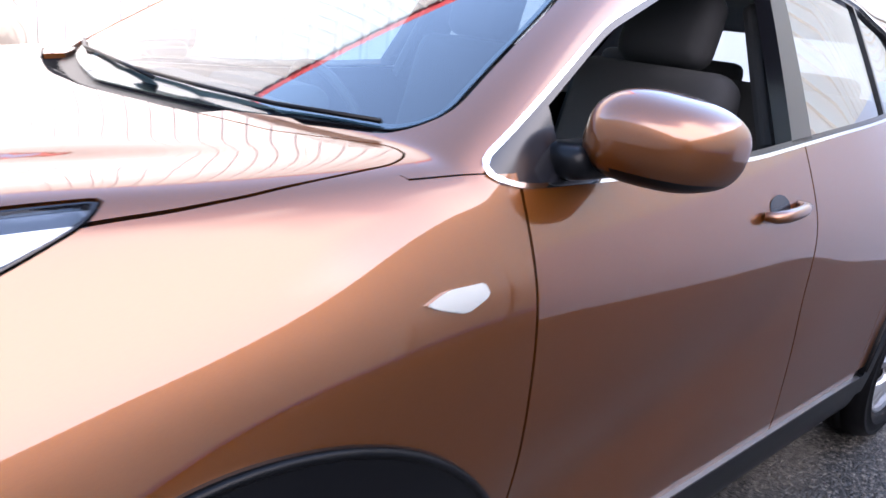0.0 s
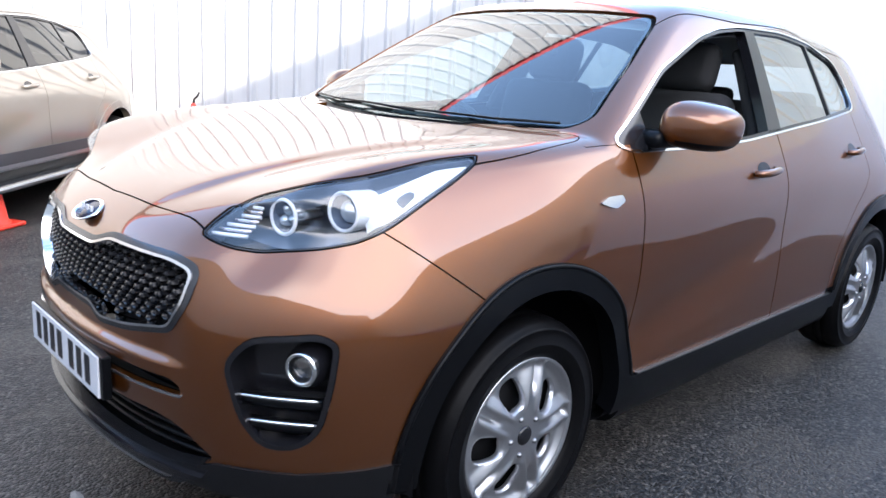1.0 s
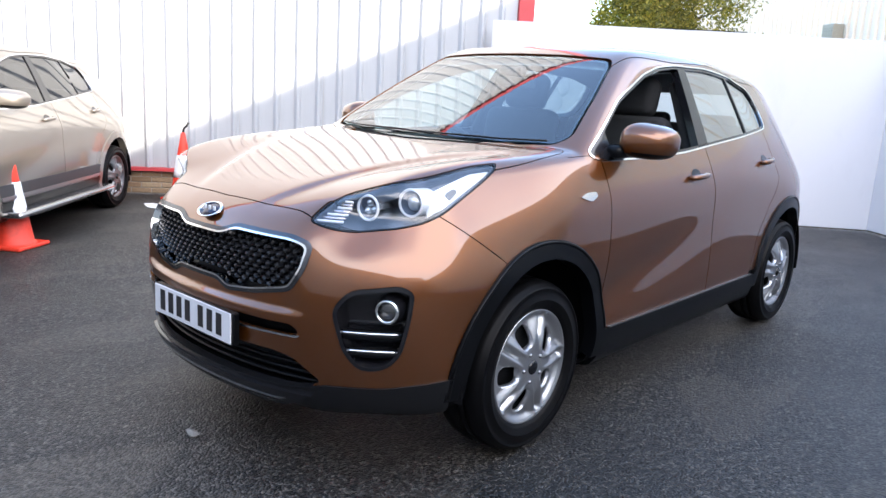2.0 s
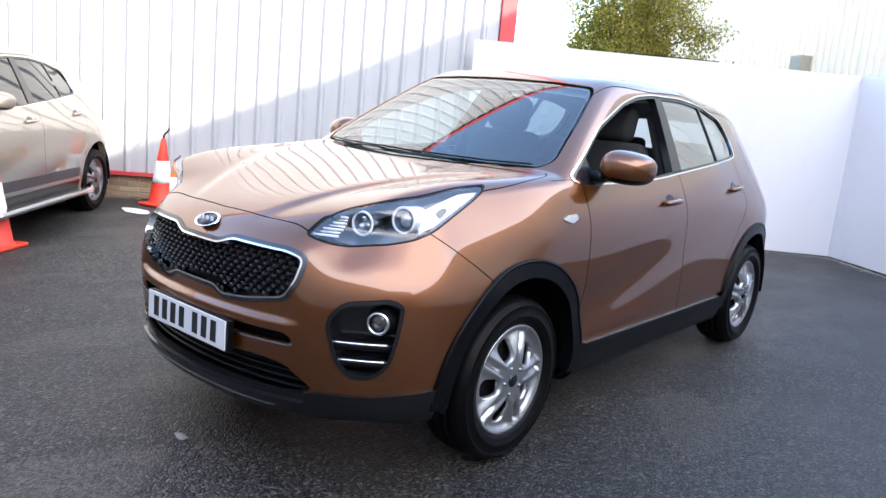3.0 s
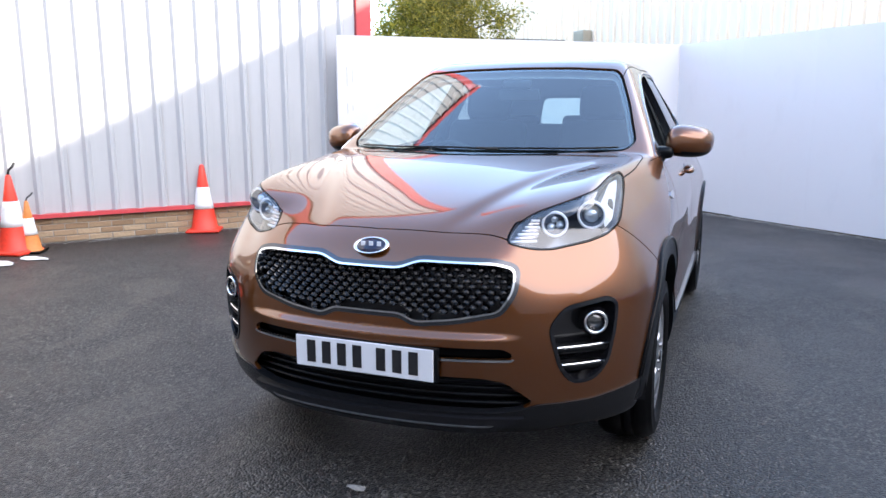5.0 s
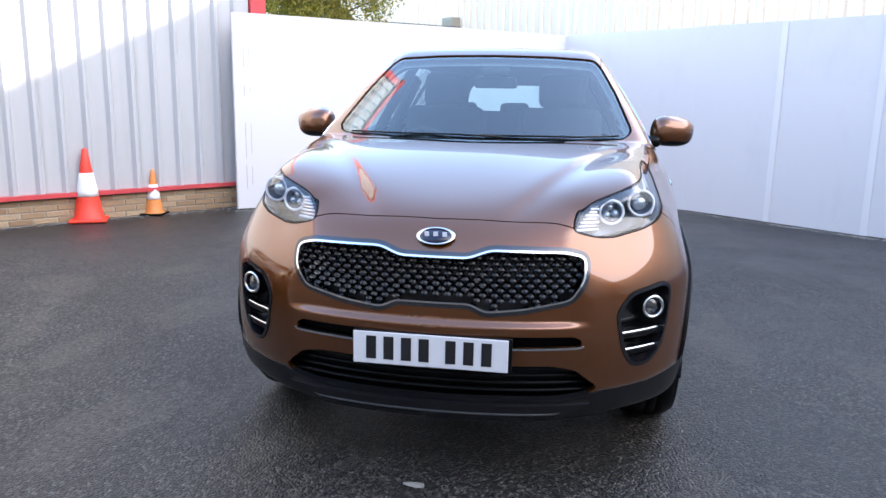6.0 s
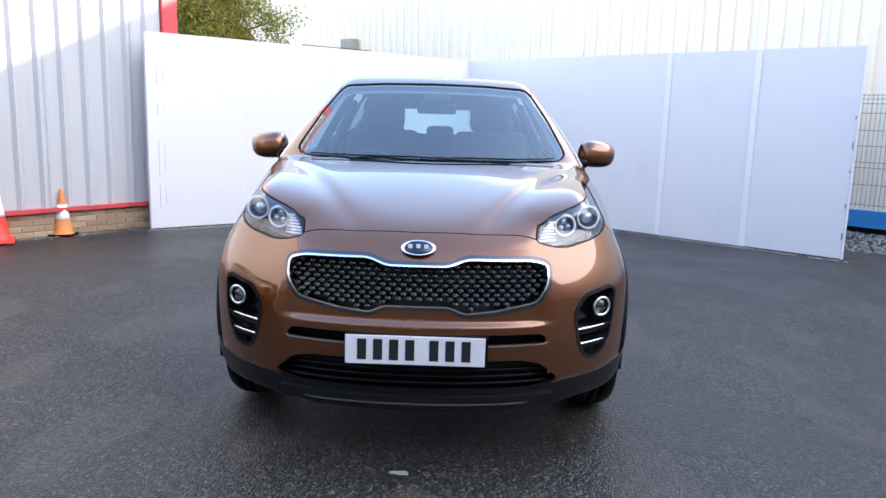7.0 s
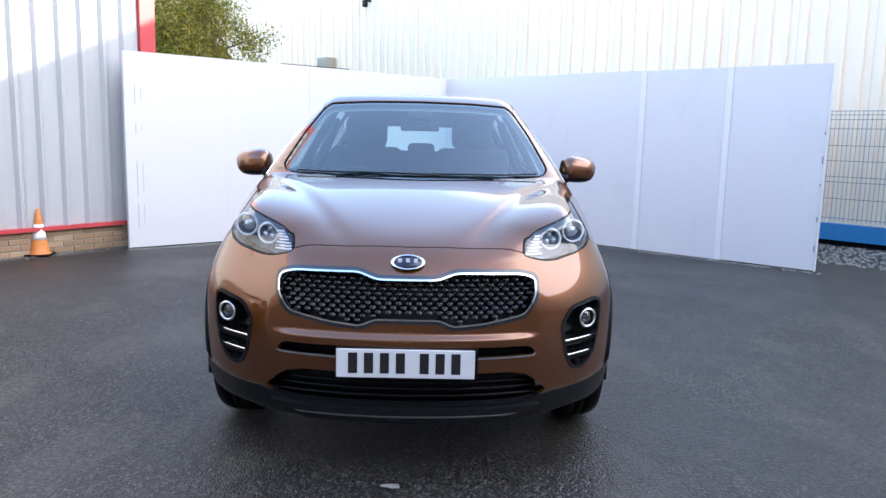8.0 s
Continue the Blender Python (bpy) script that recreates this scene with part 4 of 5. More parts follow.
def build_car(name, shell, paint, glass, full, at=None, label="", category="car"):
    """A five-door sport utility car. full: with cabin and all the parts of its face."""
    car = new(name)
    tagged(car, label, category)
    openings = [without(LAMP), without(SLOT), without(GRILLE), without(FOG), without(INTAKE), without(SCREEN), without(WINDOW), without(REAR_WINDOW), arch(FRONT_HUB, ARCH_OPEN), arch(REAR_HUB, ARCH_OPEN)]
    panel("inner_shell", shell, openings, SHADOW_GAP, car, "both", lift=-0.012, deep=0.0, hold=False)
    g = 0.0021
    panel("bonnet", shell, [grown(HOOD, -g), without(SCREEN, 0.004), without(LAMP, g)], paint, car, label="sculpted bonnet")
    nose_cut = [without(HOOD, g), without(LAMP, g), without(grown(GRILLE, 0.018)), without(FOG), without(SLOT), without(INTAKE), arch(FRONT_HUB, ARCH_RIM - 0.02)]
    bumper = panel("front_bumper", shell, [below(1, 0.75), below(2, 1.0), lambda p: NOSE_SEAM(p) - g] + nose_cut + [lambda p: -BUMPER_LOW(p)], paint, car, label="painted front bumper")
    panel("lower_bumper", shell, [below(1, 0.8), BUMPER_LOW, without(INTAKE, -0.001), arch(FRONT_HUB, ARCH_RIM - 0.02)], LIP_PLASTIC, car, lift=0.008, deep=0.03, label="black plastic lower bumper")
    panel("front_lip", shell, [below(1, 0.5), below(2, 0.320), lambda p: p[:, 2] - 0.262 - 0.070 * ease(np.abs(p[:, 0]), 0.36, 0.60), below(0, 0.60)], GLOSS_BLACK, car, lift=0.022, deep=0.04, label="black splitter lip")
    if full:
        bm = bmesh.new()
        tube(bm, [(x, skin_y(abs(x), 0.285) - 0.021, 0.279 + 0.022 * ease(abs(x), 0.40, 0.49)) for x in np.linspace(-0.49, 0.49, 41)], 0.0045, 8)
        part("lip_edge", bm, PALE_EDGE, car, "pale edge of the splitter")
    screen = panel("windscreen", shell, [grown(SCREEN, -0.004)], WINDSCREEN, car, deep=0.0, lift=-0.004, label="raked windscreen")
    screen.visible_shadow = False
    panel("screen_band", shell, [grown(SCREEN, -0.004), without(grown(SCREEN, -0.012))], GLOSS_BLACK, screen, lift=-0.006, deep=0.006, label="black edge band")
    panel("scuttle", shell, [below(1, 1.4), above(2, 1.0), without(HOOD, g), without(SCREEN, -0.004), below(0, 0.66), above(1, 0.9), below(1, 1.22)], PLASTIC, car, lift=-0.012, deep=0.0, label="black scuttle")
    panel("roof", shell, [grown(ROOF, -g), without(SCREEN, 0.006), without(REAR_WINDOW, 0.005)], paint, car, label="painted roof")
    back = panel("rear_window", shell, [REAR_WINDOW], glass, car, deep=0.0, lift=-0.003, label="rear window")
    back.visible_shadow = False
    for sgn, side in ((1, "left"), (-1, "right")):
        wing = panel("front_wing", shell, [lambda p: -NOSE_SEAM(p) - g, below(1, 1.357), above(0, 0.4), WING_TOP, without(HOOD, g), without(LAMP, g), arch(FRONT_HUB, ARCH_RIM - 0.02), above(2, 0.36), without(SCREEN)], paint, car, side, label="painted front wing")
        door = panel("front_door", shell, [above(1, 1.363), below(1, 2.417), above(0, 0.5), MID_GLASS, without(WINDOW), above(2, 0.395)], paint, car, side, label="painted front door")
        panel("rear_door", shell, [above(1, 2.423), lambda p: DOOR_REAR(p) - g, above(0, 0.5), MID_GLASS, without(WINDOW), above(2, 0.395), arch(REAR_HUB, ARCH_RIM - 0.02)], paint, car, side, label="painted rear door")
        rear_door = car.children[-1]
        panel("body_side", shell, [above(1, 0.9), above(0, 0.3), without(ROOF, g), without(SCREEN, 0.006), without(WINDOW), without(HOOD, g), lambda p: np.maximum(-MID_GLASS(p), np.where(p[:, 1] < 1.5, -WING_TOP(p) - g, -1)), lambda p: np.where(p[:, 1] > 3.3, 1.0, -WING_TOP(p)), lambda p: 3.48 - p[:, 1]], paint, car, side, label="painted pillars and roof edge")
        panel("rear_quarter", shell, [lambda p: -DOOR_REAR(p) - g, lambda p: np.where(p[:, 1] < 3.48, MID_GLASS(p), 1.0), above(2, 0.42), without(ROOF, g), without(REAR_WINDOW, 0.005), without(WINDOW), arch(REAR_HUB, ARCH_RIM - 0.02), without(TAIL_LAMP)], paint, car, side, label="painted rear quarter and tailgate")
        panel("tail_light", shell, [grown(TAIL_LAMP, -g)], RED_LENS, car, side, label="red tail light")
        panel("rear_lower_bumper", shell, [above(1, 3.7), below(2, 0.42), arch(REAR_HUB, ARCH_RIM - 0.02)], PLASTIC, car, side, lift=0.003, label="black lower rear bumper")
        panel("sill_cladding", shell, [above(1, 1.2), below(1, 3.3), below(2, 0.39), above(0, 0.5), arch(FRONT_HUB, ARCH_RIM - 0.02), arch(REAR_HUB, ARCH_RIM - 0.02)], PLASTIC, car, side, lift=0.008, deep=0.02, label="black sill cladding")
        panel("sill_strip", shell, [above(1, 1.42), below(1, 3.05), below(2, 0.398), above(2, 0.393), above(0, 0.5)], DULL_METAL, car, side, lift=0.012, deep=0.012, label="slim metal sill strip")
        for y, n in ((FRONT_HUB, "front"), (REAR_HUB, "rear")):
            panel("wheel_arch", shell, [lambda p, y=y: ARCH_RIM - np.hypot(p[:, 1] - y, p[:, 2] - ARCH_Z), arch(y, ARCH_OPEN), above(0, 0.5), lambda p, y=y: p[:, 2] - np.where(p[:, 1] < y, 0.31, 0.275)], PLASTIC if full else paint, car, side, lift=0.008, deep=0.06, label="black wheel arch trim" if full else "painted wheel arch")
            wheel_well(car, y, sgn)
            if full:
                bm = bmesh.new()
                ring = [(y + (ARCH_RIM - 0.008) * math.cos(a), ARCH_Z + (ARCH_RIM - 0.008) * math.sin(a)) for a in np.linspace(0.12, math.pi - 0.12, 40)]
                tube(bm, [(sgn * (skin_x(yy, zz) + 0.006), yy, zz) for yy, zz in ring], 0.0075, 8)
                part("arch_bead", bm, PLASTIC, car, "rounded edge of the arch trim")
            wheel(car, sgn * (0.878 if y < 2 else 0.885), y - 0.022 if y < 2 else y, spin=0.06 if y < 2 else 0.4, finish=None if full else DULL_METAL)
        trim = panel("window_trim", shell, [grown(WINDOW, 0.0065), without(grown(WINDOW, -0.001))], CHROME, car, side, lift=0.004, deep=0.012, label="chrome window surround")
        panel("window_seal", shell, [grown(WINDOW, -0.002), without(grown(WINDOW, -0.013))], GLOSS_BLACK, trim, side, lift=-0.002, deep=0.03)
        panel("centre_post", shell, [grown(WINDOW, -0.004), B_POST], GLOSS_BLACK, trim, side, lift=-0.002, deep=0.04, label="gloss black centre post")
        panel("quarter_bar", shell, [grown(WINDOW, -0.004), D_BAR], GLOSS_BLACK, trim, side, lift=-0.002, deep=0.02)
        panel("corner_piece", shell, [grown(WINDOW, -0.004), CORNER_PIECE], GLOSS_BLACK, trim, side, lift=-0.003, deep=0.02, label="black mirror corner")
        pane = panel("rear_door_glass", shell, [grown(WINDOW, -0.006), above(1, 2.45)], REAR_GLASS if full else glass, trim, side, lift=-0.010, deep=0.0, label="door glass")
        pane.visible_shadow = False
        if sgn < 0 or not full:
            pane = panel("front_door_glass", shell, [grown(WINDOW, -0.006), above(1, 1.47), below(1, 2.47)], glass, trim, side, lift=-0.010, deep=0.0, label="door glass")
            pane.visible_shadow = False
        mirror(car, sgn, paint)
        door_handle(door, 2.222, 1.002, sgn, paint)
        door_handle(rear_door, 3.24, 1.045, sgn, paint)
        if full:
            headlamp(car, shell, sgn, side)
            fog_pocket(car, shell, sgn, side)
            rep = panel("side_repeater", shell, [Area("side", soft_corners([(1.135, 0.966), (1.18, 0.982), (1.25, 0.984), (1.258, 0.966), (1.21, 0.948)], 0.012))], SATIN, car, side, lift=0.006, deep=0.012, label="clear side repeater lamp")
    if full:
        grille(car, shell)
        number_plate(car)
        panel("slot_back", shell, [grown(SLOT, 0.012)], SHADOW_GAP, car, lift=-0.055, deep=0.0)
        panel("slot_lip", shell, [grown(SLOT, 0.008), without(SLOT), below(2, 0.527)], SATIN, bumper, lift=0.0025, deep=0.02, label="bright lower lip")
        panel("intake_back", shell, [grown(INTAKE, 0.01)], INK, car, lift=-0.09, deep=0.0)
        for k, z in enumerate((0.352, 0.382, 0.410, 0.436)):
            bm = bmesh.new()
            wide = 0.54 - 0.028 * k
            tube(bm, [(x, skin_y(abs(x), z) + 0.045, z) for x in np.linspace(-wide, wide, 19)], 0.011, 6, 0.6)
            part("intake_slat", bm, PLASTIC, car, "black intake slat")
        cabin(car, shell)
        for pts in ([(-0.62, 1.235), (-0.40, 1.165), (-0.10, 1.125), (0.12, 1.115)], [(0.02, 1.12), (0.25, 1.14), (0.45, 1.18), (0.64, 1.25)]):
            bm = bmesh.new()
            tube(bm, [(x, y - 0.02, skin_z(x, y - 0.02) + 0.005) for x, y in pts], 0.0042, 8)
            part("wiper", bm, PLASTIC, car, "black wiper blade")
    else:
        box_part("floor_pan", (0, 2.4, 0.23), (1.60, 3.6, 0.05), SHADOW_GAP, car, 0.0)
        for sgn in (1, -1):
            box_part("running_board", (sgn * 0.97, 2.25, 0.30), (0.16, 1.75, 0.05), SATIN, car, 0.02, "silver running board")
            panel("lower_cladding", shell, [above(1, 1.3), below(1, 3.2), above(2, 0.40), below(2, 0.52), above(0, 0.5), arch(FRONT_HUB, ARCH_RIM), arch(REAR_HUB, ARCH_RIM)], GREY_TRIM, car, "left" if sgn > 0 else "right", lift=0.010, label="grey lower cladding")
            panel("door_strip", shell, [above(1, 1.36), below(1, 3.14), above(2, 0.405), below(2, 0.432), above(0, 0.5), arch(FRONT_HUB, ARCH_RIM), arch(REAR_HUB, ARCH_RIM)], ALLOY, car, "left" if sgn > 0 else "right", lift=0.018, deep=0.012, label="bright strip along the lower doors")
        box_part("cabin_block", (0, 2.4, 0.75), (1.45, 2.4, 0.55), CABIN, car, 0.05)
    if at is not None:
        car.matrix_world = at
    return car


# ---- the yard ----
def ground():
    bm = bmesh.new()
    n, near = 60, 14.0
    ticks = [-600, -150, -50] + list(np.linspace(-near, 20, n)) + [50, 150, 600]
    grid = []
    for y in ticks:
        row = []
        for x in ticks:
            h = 0.006 * noise.noise(Vector((x * 0.5, y * 0.5, 0))) if abs(x) < 18 and abs(y) < 20 else 0.0
            row.append(bm.verts.new((x, y, h - 0.004)))
        grid.append(row)
    for a, b in zip(grid, grid[1:]):
        for k in range(len(a) - 1):
            bm.faces.new((a[k], a[k + 1], b[k + 1], b[k]))
    tagged(part("ground", bm, ASPHALT), "dark worn asphalt yard with damp patches", "ground", kind="structure")


WALL_A, WALL_ALONG = Vector((-5.85, 2.95, 0)), Vector((0.613, 0.79, 0))
WALL_OUT = Vector((0.79, -0.613, 0))
FACADE_A, FACADE_ALONG = Vector((-2.4, 16.0, 0)), Vector((0.6897, -0.7241, 0))
FACADE_OUT = Vector((-0.7241, -0.6897, 0))


def cladding_sheet(bm, a, along, out, s0, s1, low, high, pitch, proud, rib, slope, phase=0.12):
    """A ribbed metal sheet: a trapezoid profile drawn upwards."""
    prof = []
    k = math.ceil((s0 - phase) / pitch - 1e-6)
    prof.append((s0, 0.0))
    while k * pitch + phase < s1:
        c = k * pitch + phase
        if c - rib / 2 - slope > s0 and c + rib / 2 + slope < s1:
            prof += [(c - rib / 2 - slope, 0.0), (c - rib / 2, proud), (c + rib / 2, proud), (c + rib / 2 + slope, 0.0)]
        k += 1
    prof.append((s1, 0.0))
    lo = [bm.verts.new(a + along * s + out * p + Vector((0, 0, low))) for s, p in prof]
    hi = [bm.verts.new(a + along * s + out * p + Vector((0, 0, high))) for s, p in prof]
    for k in range(len(prof) - 1):
        bm.faces.new((lo[k], lo[k + 1], hi[k + 1], hi[k]))
    return bm


def slab(bm, a, along, out, s0, s1, d0, d1, low, high):
    """A block along a wall: from s0 to s1 along it, d0 to d1 out of it."""
    pts = [a + along * s + out * d for s, d in ((s0, d0), (s1, d0), (s1, d1), (s0, d1))]
    prism(bm, [(p.x, p.y) for p in pts], low, high)
    bmesh.ops.recalc_face_normals(bm, faces=bm.faces)
    return bm


def left_building():
    wall = tagged(new("wall_left"), "tall pale grey ribbed metal wall of a workshop", "wall", kind="structure")
    part("wall_core", slab(bmesh.new(), WALL_A, WALL_ALONG, WALL_OUT, -22, 4.25, -0.3, -0.03, 0.0, 7.6), BACK_CLAD, wall, smooth=False)
    for k in range(-23, 5):
        s0, s1 = k * 0.96 - 0.08, min((k + 1) * 0.96 - 0.084, 4.13)
        if s0 < 4.1:
            part("cladding_sheet", cladding_sheet(bmesh.new(), WALL_A, WALL_ALONG, WALL_OUT, s0, s1, 0.30, 7.45, 0.24, 0.045, 0.024, 0.030, 0.10), CLAD, wall, smooth=False)
    bm = slab(bmesh.new(), WALL_A, WALL_ALONG, WALL_OUT, 4.14, 4.33, -0.3, 0.045, 0.0, 7.6)
    part("corner_flashing", bm, RED_TRIM, wall, "faded red corner flashing", smooth=False)
    part("drip_flashing", slab(bmesh.new(), WALL_A, WALL_ALONG, WALL_OUT, -22, 4.12, -0.02, 0.085, 0.262, 0.302), RED_TRIM, wall, "red flashing above the brick plinth", smooth=False)
    part("eaves_fascia", slab(bmesh.new(), WALL_A, WALL_ALONG, WALL_OUT, -22, 4.4, -0.2, 0.10, 7.45, 7.62), RED_TRIM, wall, "red eaves fascia", smooth=False)
    plinth = part("plinth", slab(bmesh.new(), WALL_A, WALL_ALONG, WALL_OUT, -22, 4.1, -0.2, 0.012, -0.05, 0.256), MORTAR, wall, "buff brick plinth", smooth=False)
    me = None
    for row in range(4):
        for k in range(-4, 19):
            s = k * 0.225 + (0.1125 if row % 2 else 0.0)
            if s > 3.95:
                continue
            if me is None:
                bm = rbox(bmesh.new(), (0, 0, 0), (0.213, 0.04, 0.052), 0.004, 1)
                me = bpy.data.meshes.new("brick")
                bm.to_mesh(me)
                bm.free()
                me.materials.append(BRICK)
            p = WALL_A + WALL_ALONG * s + WALL_OUT * 0.003 + Vector((0, 0, 0.030 + row * 0.0635))
            b = new("brick", me)
            b.parent = plinth
            b.matrix_basis = Matrix.Translation(p) @ Matrix.Rotation(math.atan2(WALL_ALONG.y, WALL_ALONG.x) + random.uniform(-0.01, 0.01), 4, "Z")


def facade():
    wall = tagged(new("wall_facade"), "cream ribbed metal wall of a warehouse in shade", "wall", kind="structure")
    part("wall_core", slab(bmesh.new(), FACADE_A, FACADE_ALONG, FACADE_OUT, -14, 38.0, -0.4, -0.03, 0.0, 5.94), BACK_CLAD, wall, smooth=False)
    for k in range(-14, 38):
        part("cladding_sheet", cladding_sheet(bmesh.new(), FACADE_A, FACADE_ALONG, FACADE_OUT, k * 1.0, (k + 1) * 1.0 - 0.004, 0.22, 5.94, 0.25, 0.050, 0.020, 0.010), CREAM, wall, smooth=False)
    part("base_rail", slab(bmesh.new(), FACADE_A, FACADE_ALONG, FACADE_OUT, -14, 38.0, -0.02, 0.10, 0.075, 0.30), BLUE, wall, "blue painted base rail", smooth=False)
    part("base_strip", slab(bmesh.new(), FACADE_A, FACADE_ALONG, FACADE_OUT, -14, 38.0, -0.03, 0.06, -0.02, 0.07), SHADOW_GAP, wall, smooth=False)
    turn = Matrix.Rotation(math.atan2(FACADE_ALONG.y, FACADE_ALONG.x), 4, "Z")
    vent = tagged(new("wall_vent"), "small grey louvred vent box on the cream wall", "vent")
    vent.matrix_world = Matrix.Translation(FACADE_A + FACADE_OUT * 0.12 + Vector((0, 0, 2.98))) @ turn
    box_part("vent_hood", (0, 0, 0.0), (0.42, 0.24, 0.36), VENT, vent, 0.01)
    for k in range(5):
        box_part("vent_slat", (0, -0.125, -0.13 + 0.06 * k), (0.34, 0.02, 0.02), VENT, vent, 0.003)
    lamp = tagged(new("wall_light"), "small dark security light on the cream wall", "lamp")
    lamp.matrix_world = Matrix.Translation(Vector((-1.34, 14.89, 4.28)) + FACADE_OUT * 0.14) @ turn
    box_part("lamp_bracket", (0, 0.06, 0.05), (0.06, 0.16, 0.05), PLASTIC, lamp, 0.01)
    box_part("lamp_head", (0, -0.03, -0.02), (0.12, 0.10, 0.16), PLASTIC, lamp, 0.03)


def hoarding():
    """White boards round the back of the yard."""
    a, corner, b = Vector((-3.30, 5.75, 0)), Vector((0.30, 8.60, 0)), Vector((4.22, 5.16, 0))
    for start, end, n, name, text in ((a, corner, 4, "board_wall_1", "white painted board hoarding with scuffed edges"), (corner, b, 5, "board_wall_2", "white painted board hoarding with pale cover strips")):
        wall = tagged(new(name), text, "hoarding", kind="structure")
        along = (end - start).normalized()
        out = Vector((along.y, -along.x, 0))
        if out.y > 0:
            out = -out
        length = (end - start).length
        for k in range(n):
            s0, s1 = length * k / n, length * (k + 1) / n - 0.0012
            lean = random.uniform(-0.002, 0.002)
            part("board", slab(bmesh.new(), start, along, out, s0, s1, -0.018 + lean, lean, 0.012 + random.uniform(0, 0.012), 2.195 + random.uniform(-0.006, 0.006)), BOARD, wall, smooth=False)
        part("back_rail", slab(bmesh.new(), start, along, out, 0, length, -0.075, -0.022, 1.9, 2.0), BARK, wall, smooth=False)
        if name.endswith("1"):
            part("edge_strip", slab(bmesh.new(), start, along, out, -0.012, -0.001, -0.05, 0.003, 0.01, 2.2), BOARD, wall, smooth=False)
            part("top_strip", slab(bmesh.new(), start, along, out, 1.9, 2.9, -0.02, 0.004, 2.203, 2.211), PLASTIC, wall, "thin dark strip on the boards", smooth=False)
            for z0, z1 in ((0.25, 0.52), (0.60, 1.0), (1.30, 1.42), (1.62, 1.84)):  # scuffs left by old tape
                part("tape_mark", slab(bmesh.new(), start, along, out, 0.10, 0.104, -0.001, 0.003, z0, z1), WIRE, wall, smooth=False)
                part("tape_mark", slab(bmesh.new(), start, along, out, 0.165, 0.168, -0.001, 0.003, z0 + 0.04, z1 - 0.02), WIRE, wall, smooth=False)
        else:
            for s in (length * 3 / n, length * 4 / n):
                part("cover_strip", slab(bmesh.new(), start, along, out, s - 0.035, s + 0.035, 0.002, 0.008, 0.015, 2.19), STRIP, wall, smooth=False)
            for z0, z1 in ((0.22, 0.29), (0.55, 0.60), (0.92, 0.95), (1.16, 1.24), (1.47, 1.50)):  # chipped paint by the free edge
                part("paint_chip", slab(bmesh.new(), start, along, out, length - 0.016, length - 0.004, 0.0, 0.003, z0, z1), WIRE, wall, smooth=False)
            part("edge_strip", slab(bmesh.new(), start, along, out, length + 0.001, length + 0.014, -0.05, 0.003, 0.01, 2.2), BOARD, wall, smooth=False)
        # dark strip set behind the boards' lower gap to draw shadow at their foot
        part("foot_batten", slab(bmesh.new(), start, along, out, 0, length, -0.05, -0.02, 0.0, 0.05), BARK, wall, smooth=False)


def gravel():
    bm = bmesh.new()
    a, corner, b = Vector((-3.30, 5.75, 0)), Vector((0.30, 8.60, 0)), Vector((4.22, 5.16, 0))
    def stone(p, r):
        vs = [bm.verts.new(p + Vector((r * random.uniform(0.6, 1.2) * x, r * random.uniform(0.6, 1.2) * y, r * random.uniform(0.4, 0.9) * z))) for x, y, z in ((1, 0, 0), (-1, 0, 0), (0, 1, 0), (0, -1, 0), (0, 0, 1))]
        for i, j in ((0, 2), (2, 1), (1, 3), (3, 0)):
            bm.faces.new((vs[i], vs[j], vs[4]))
    for start, end in ((a, corner), (corner, b)):
        for _ in range(900):
            p = start.lerp(end, random.random()) + Vector((random.gauss(0, 0.05), random.gauss(-0.05, 0.05), 0))
            stone(p, random.uniform(0.006, 0.02))
    for _ in range(5000):  # strip at the foot of the cream wall
        s, d = random.uniform(7.5, 17.0), random.uniform(0.1, 1.9)
        stone(FACADE_A + FACADE_ALONG * s + FACADE_OUT * d, random.uniform(0.012, 0.032))
    for _ in range(500):
        p = WALL_A + WALL_ALONG * random.uniform(-1, 4) + WALL_OUT * (0.06 + abs(random.gauss(0, 0.06)))
        stone(p, random.uniform(0.005, 0.016))
    tagged(part("gravel", bm, GRAVEL, smooth=False), "loose grey gravel along the walls", "gravel", kind="stuff")


def mesh_fence():
    """Welded wire panels ahead of the cream wall."""
    fence = tagged(new("mesh_fence"), "grey welded wire mesh fence before the cream wall", "fence")
    start = FACADE_A + FACADE_ALONG * 10.9 + FACADE_OUT * 0.35
    for k in range(64):
        p = start + FACADE_ALONG * (0.055 * k)
        part("upright_wire", rbox(bmesh.new(), p + Vector((0, 0, 1.09)), (0.005, 0.005, 1.46), 0.0), WIRE, fence, smooth=False)
    turn = Matrix.Rotation(math.atan2(FACADE_ALONG.y, FACADE_ALONG.x), 4, "Z")
    for z in (0.40, 0.66, 0.88, 0.95, 1.16, 1.36, 1.58, 1.70, 1.76, 1.81):
        mid = start + FACADE_ALONG * 1.75 + FACADE_OUT * 0.006 + Vector((0, 0, z))
        part("cross_wire", rbox(bmesh.new(), mid, (3.55, 0.008, 0.008), 0.0, turn=turn), WIRE, fence, smooth=False)
    for s in (0.0, 1.75, 3.5):
        p = start + FACADE_ALONG * s - FACADE_OUT * 0.04
        part("fence_post", rbox(bmesh.new(), p + Vector((0, 0, 0.93)), (0.05, 0.05, 1.88), 0.006), WIRE, fence, smooth=False)


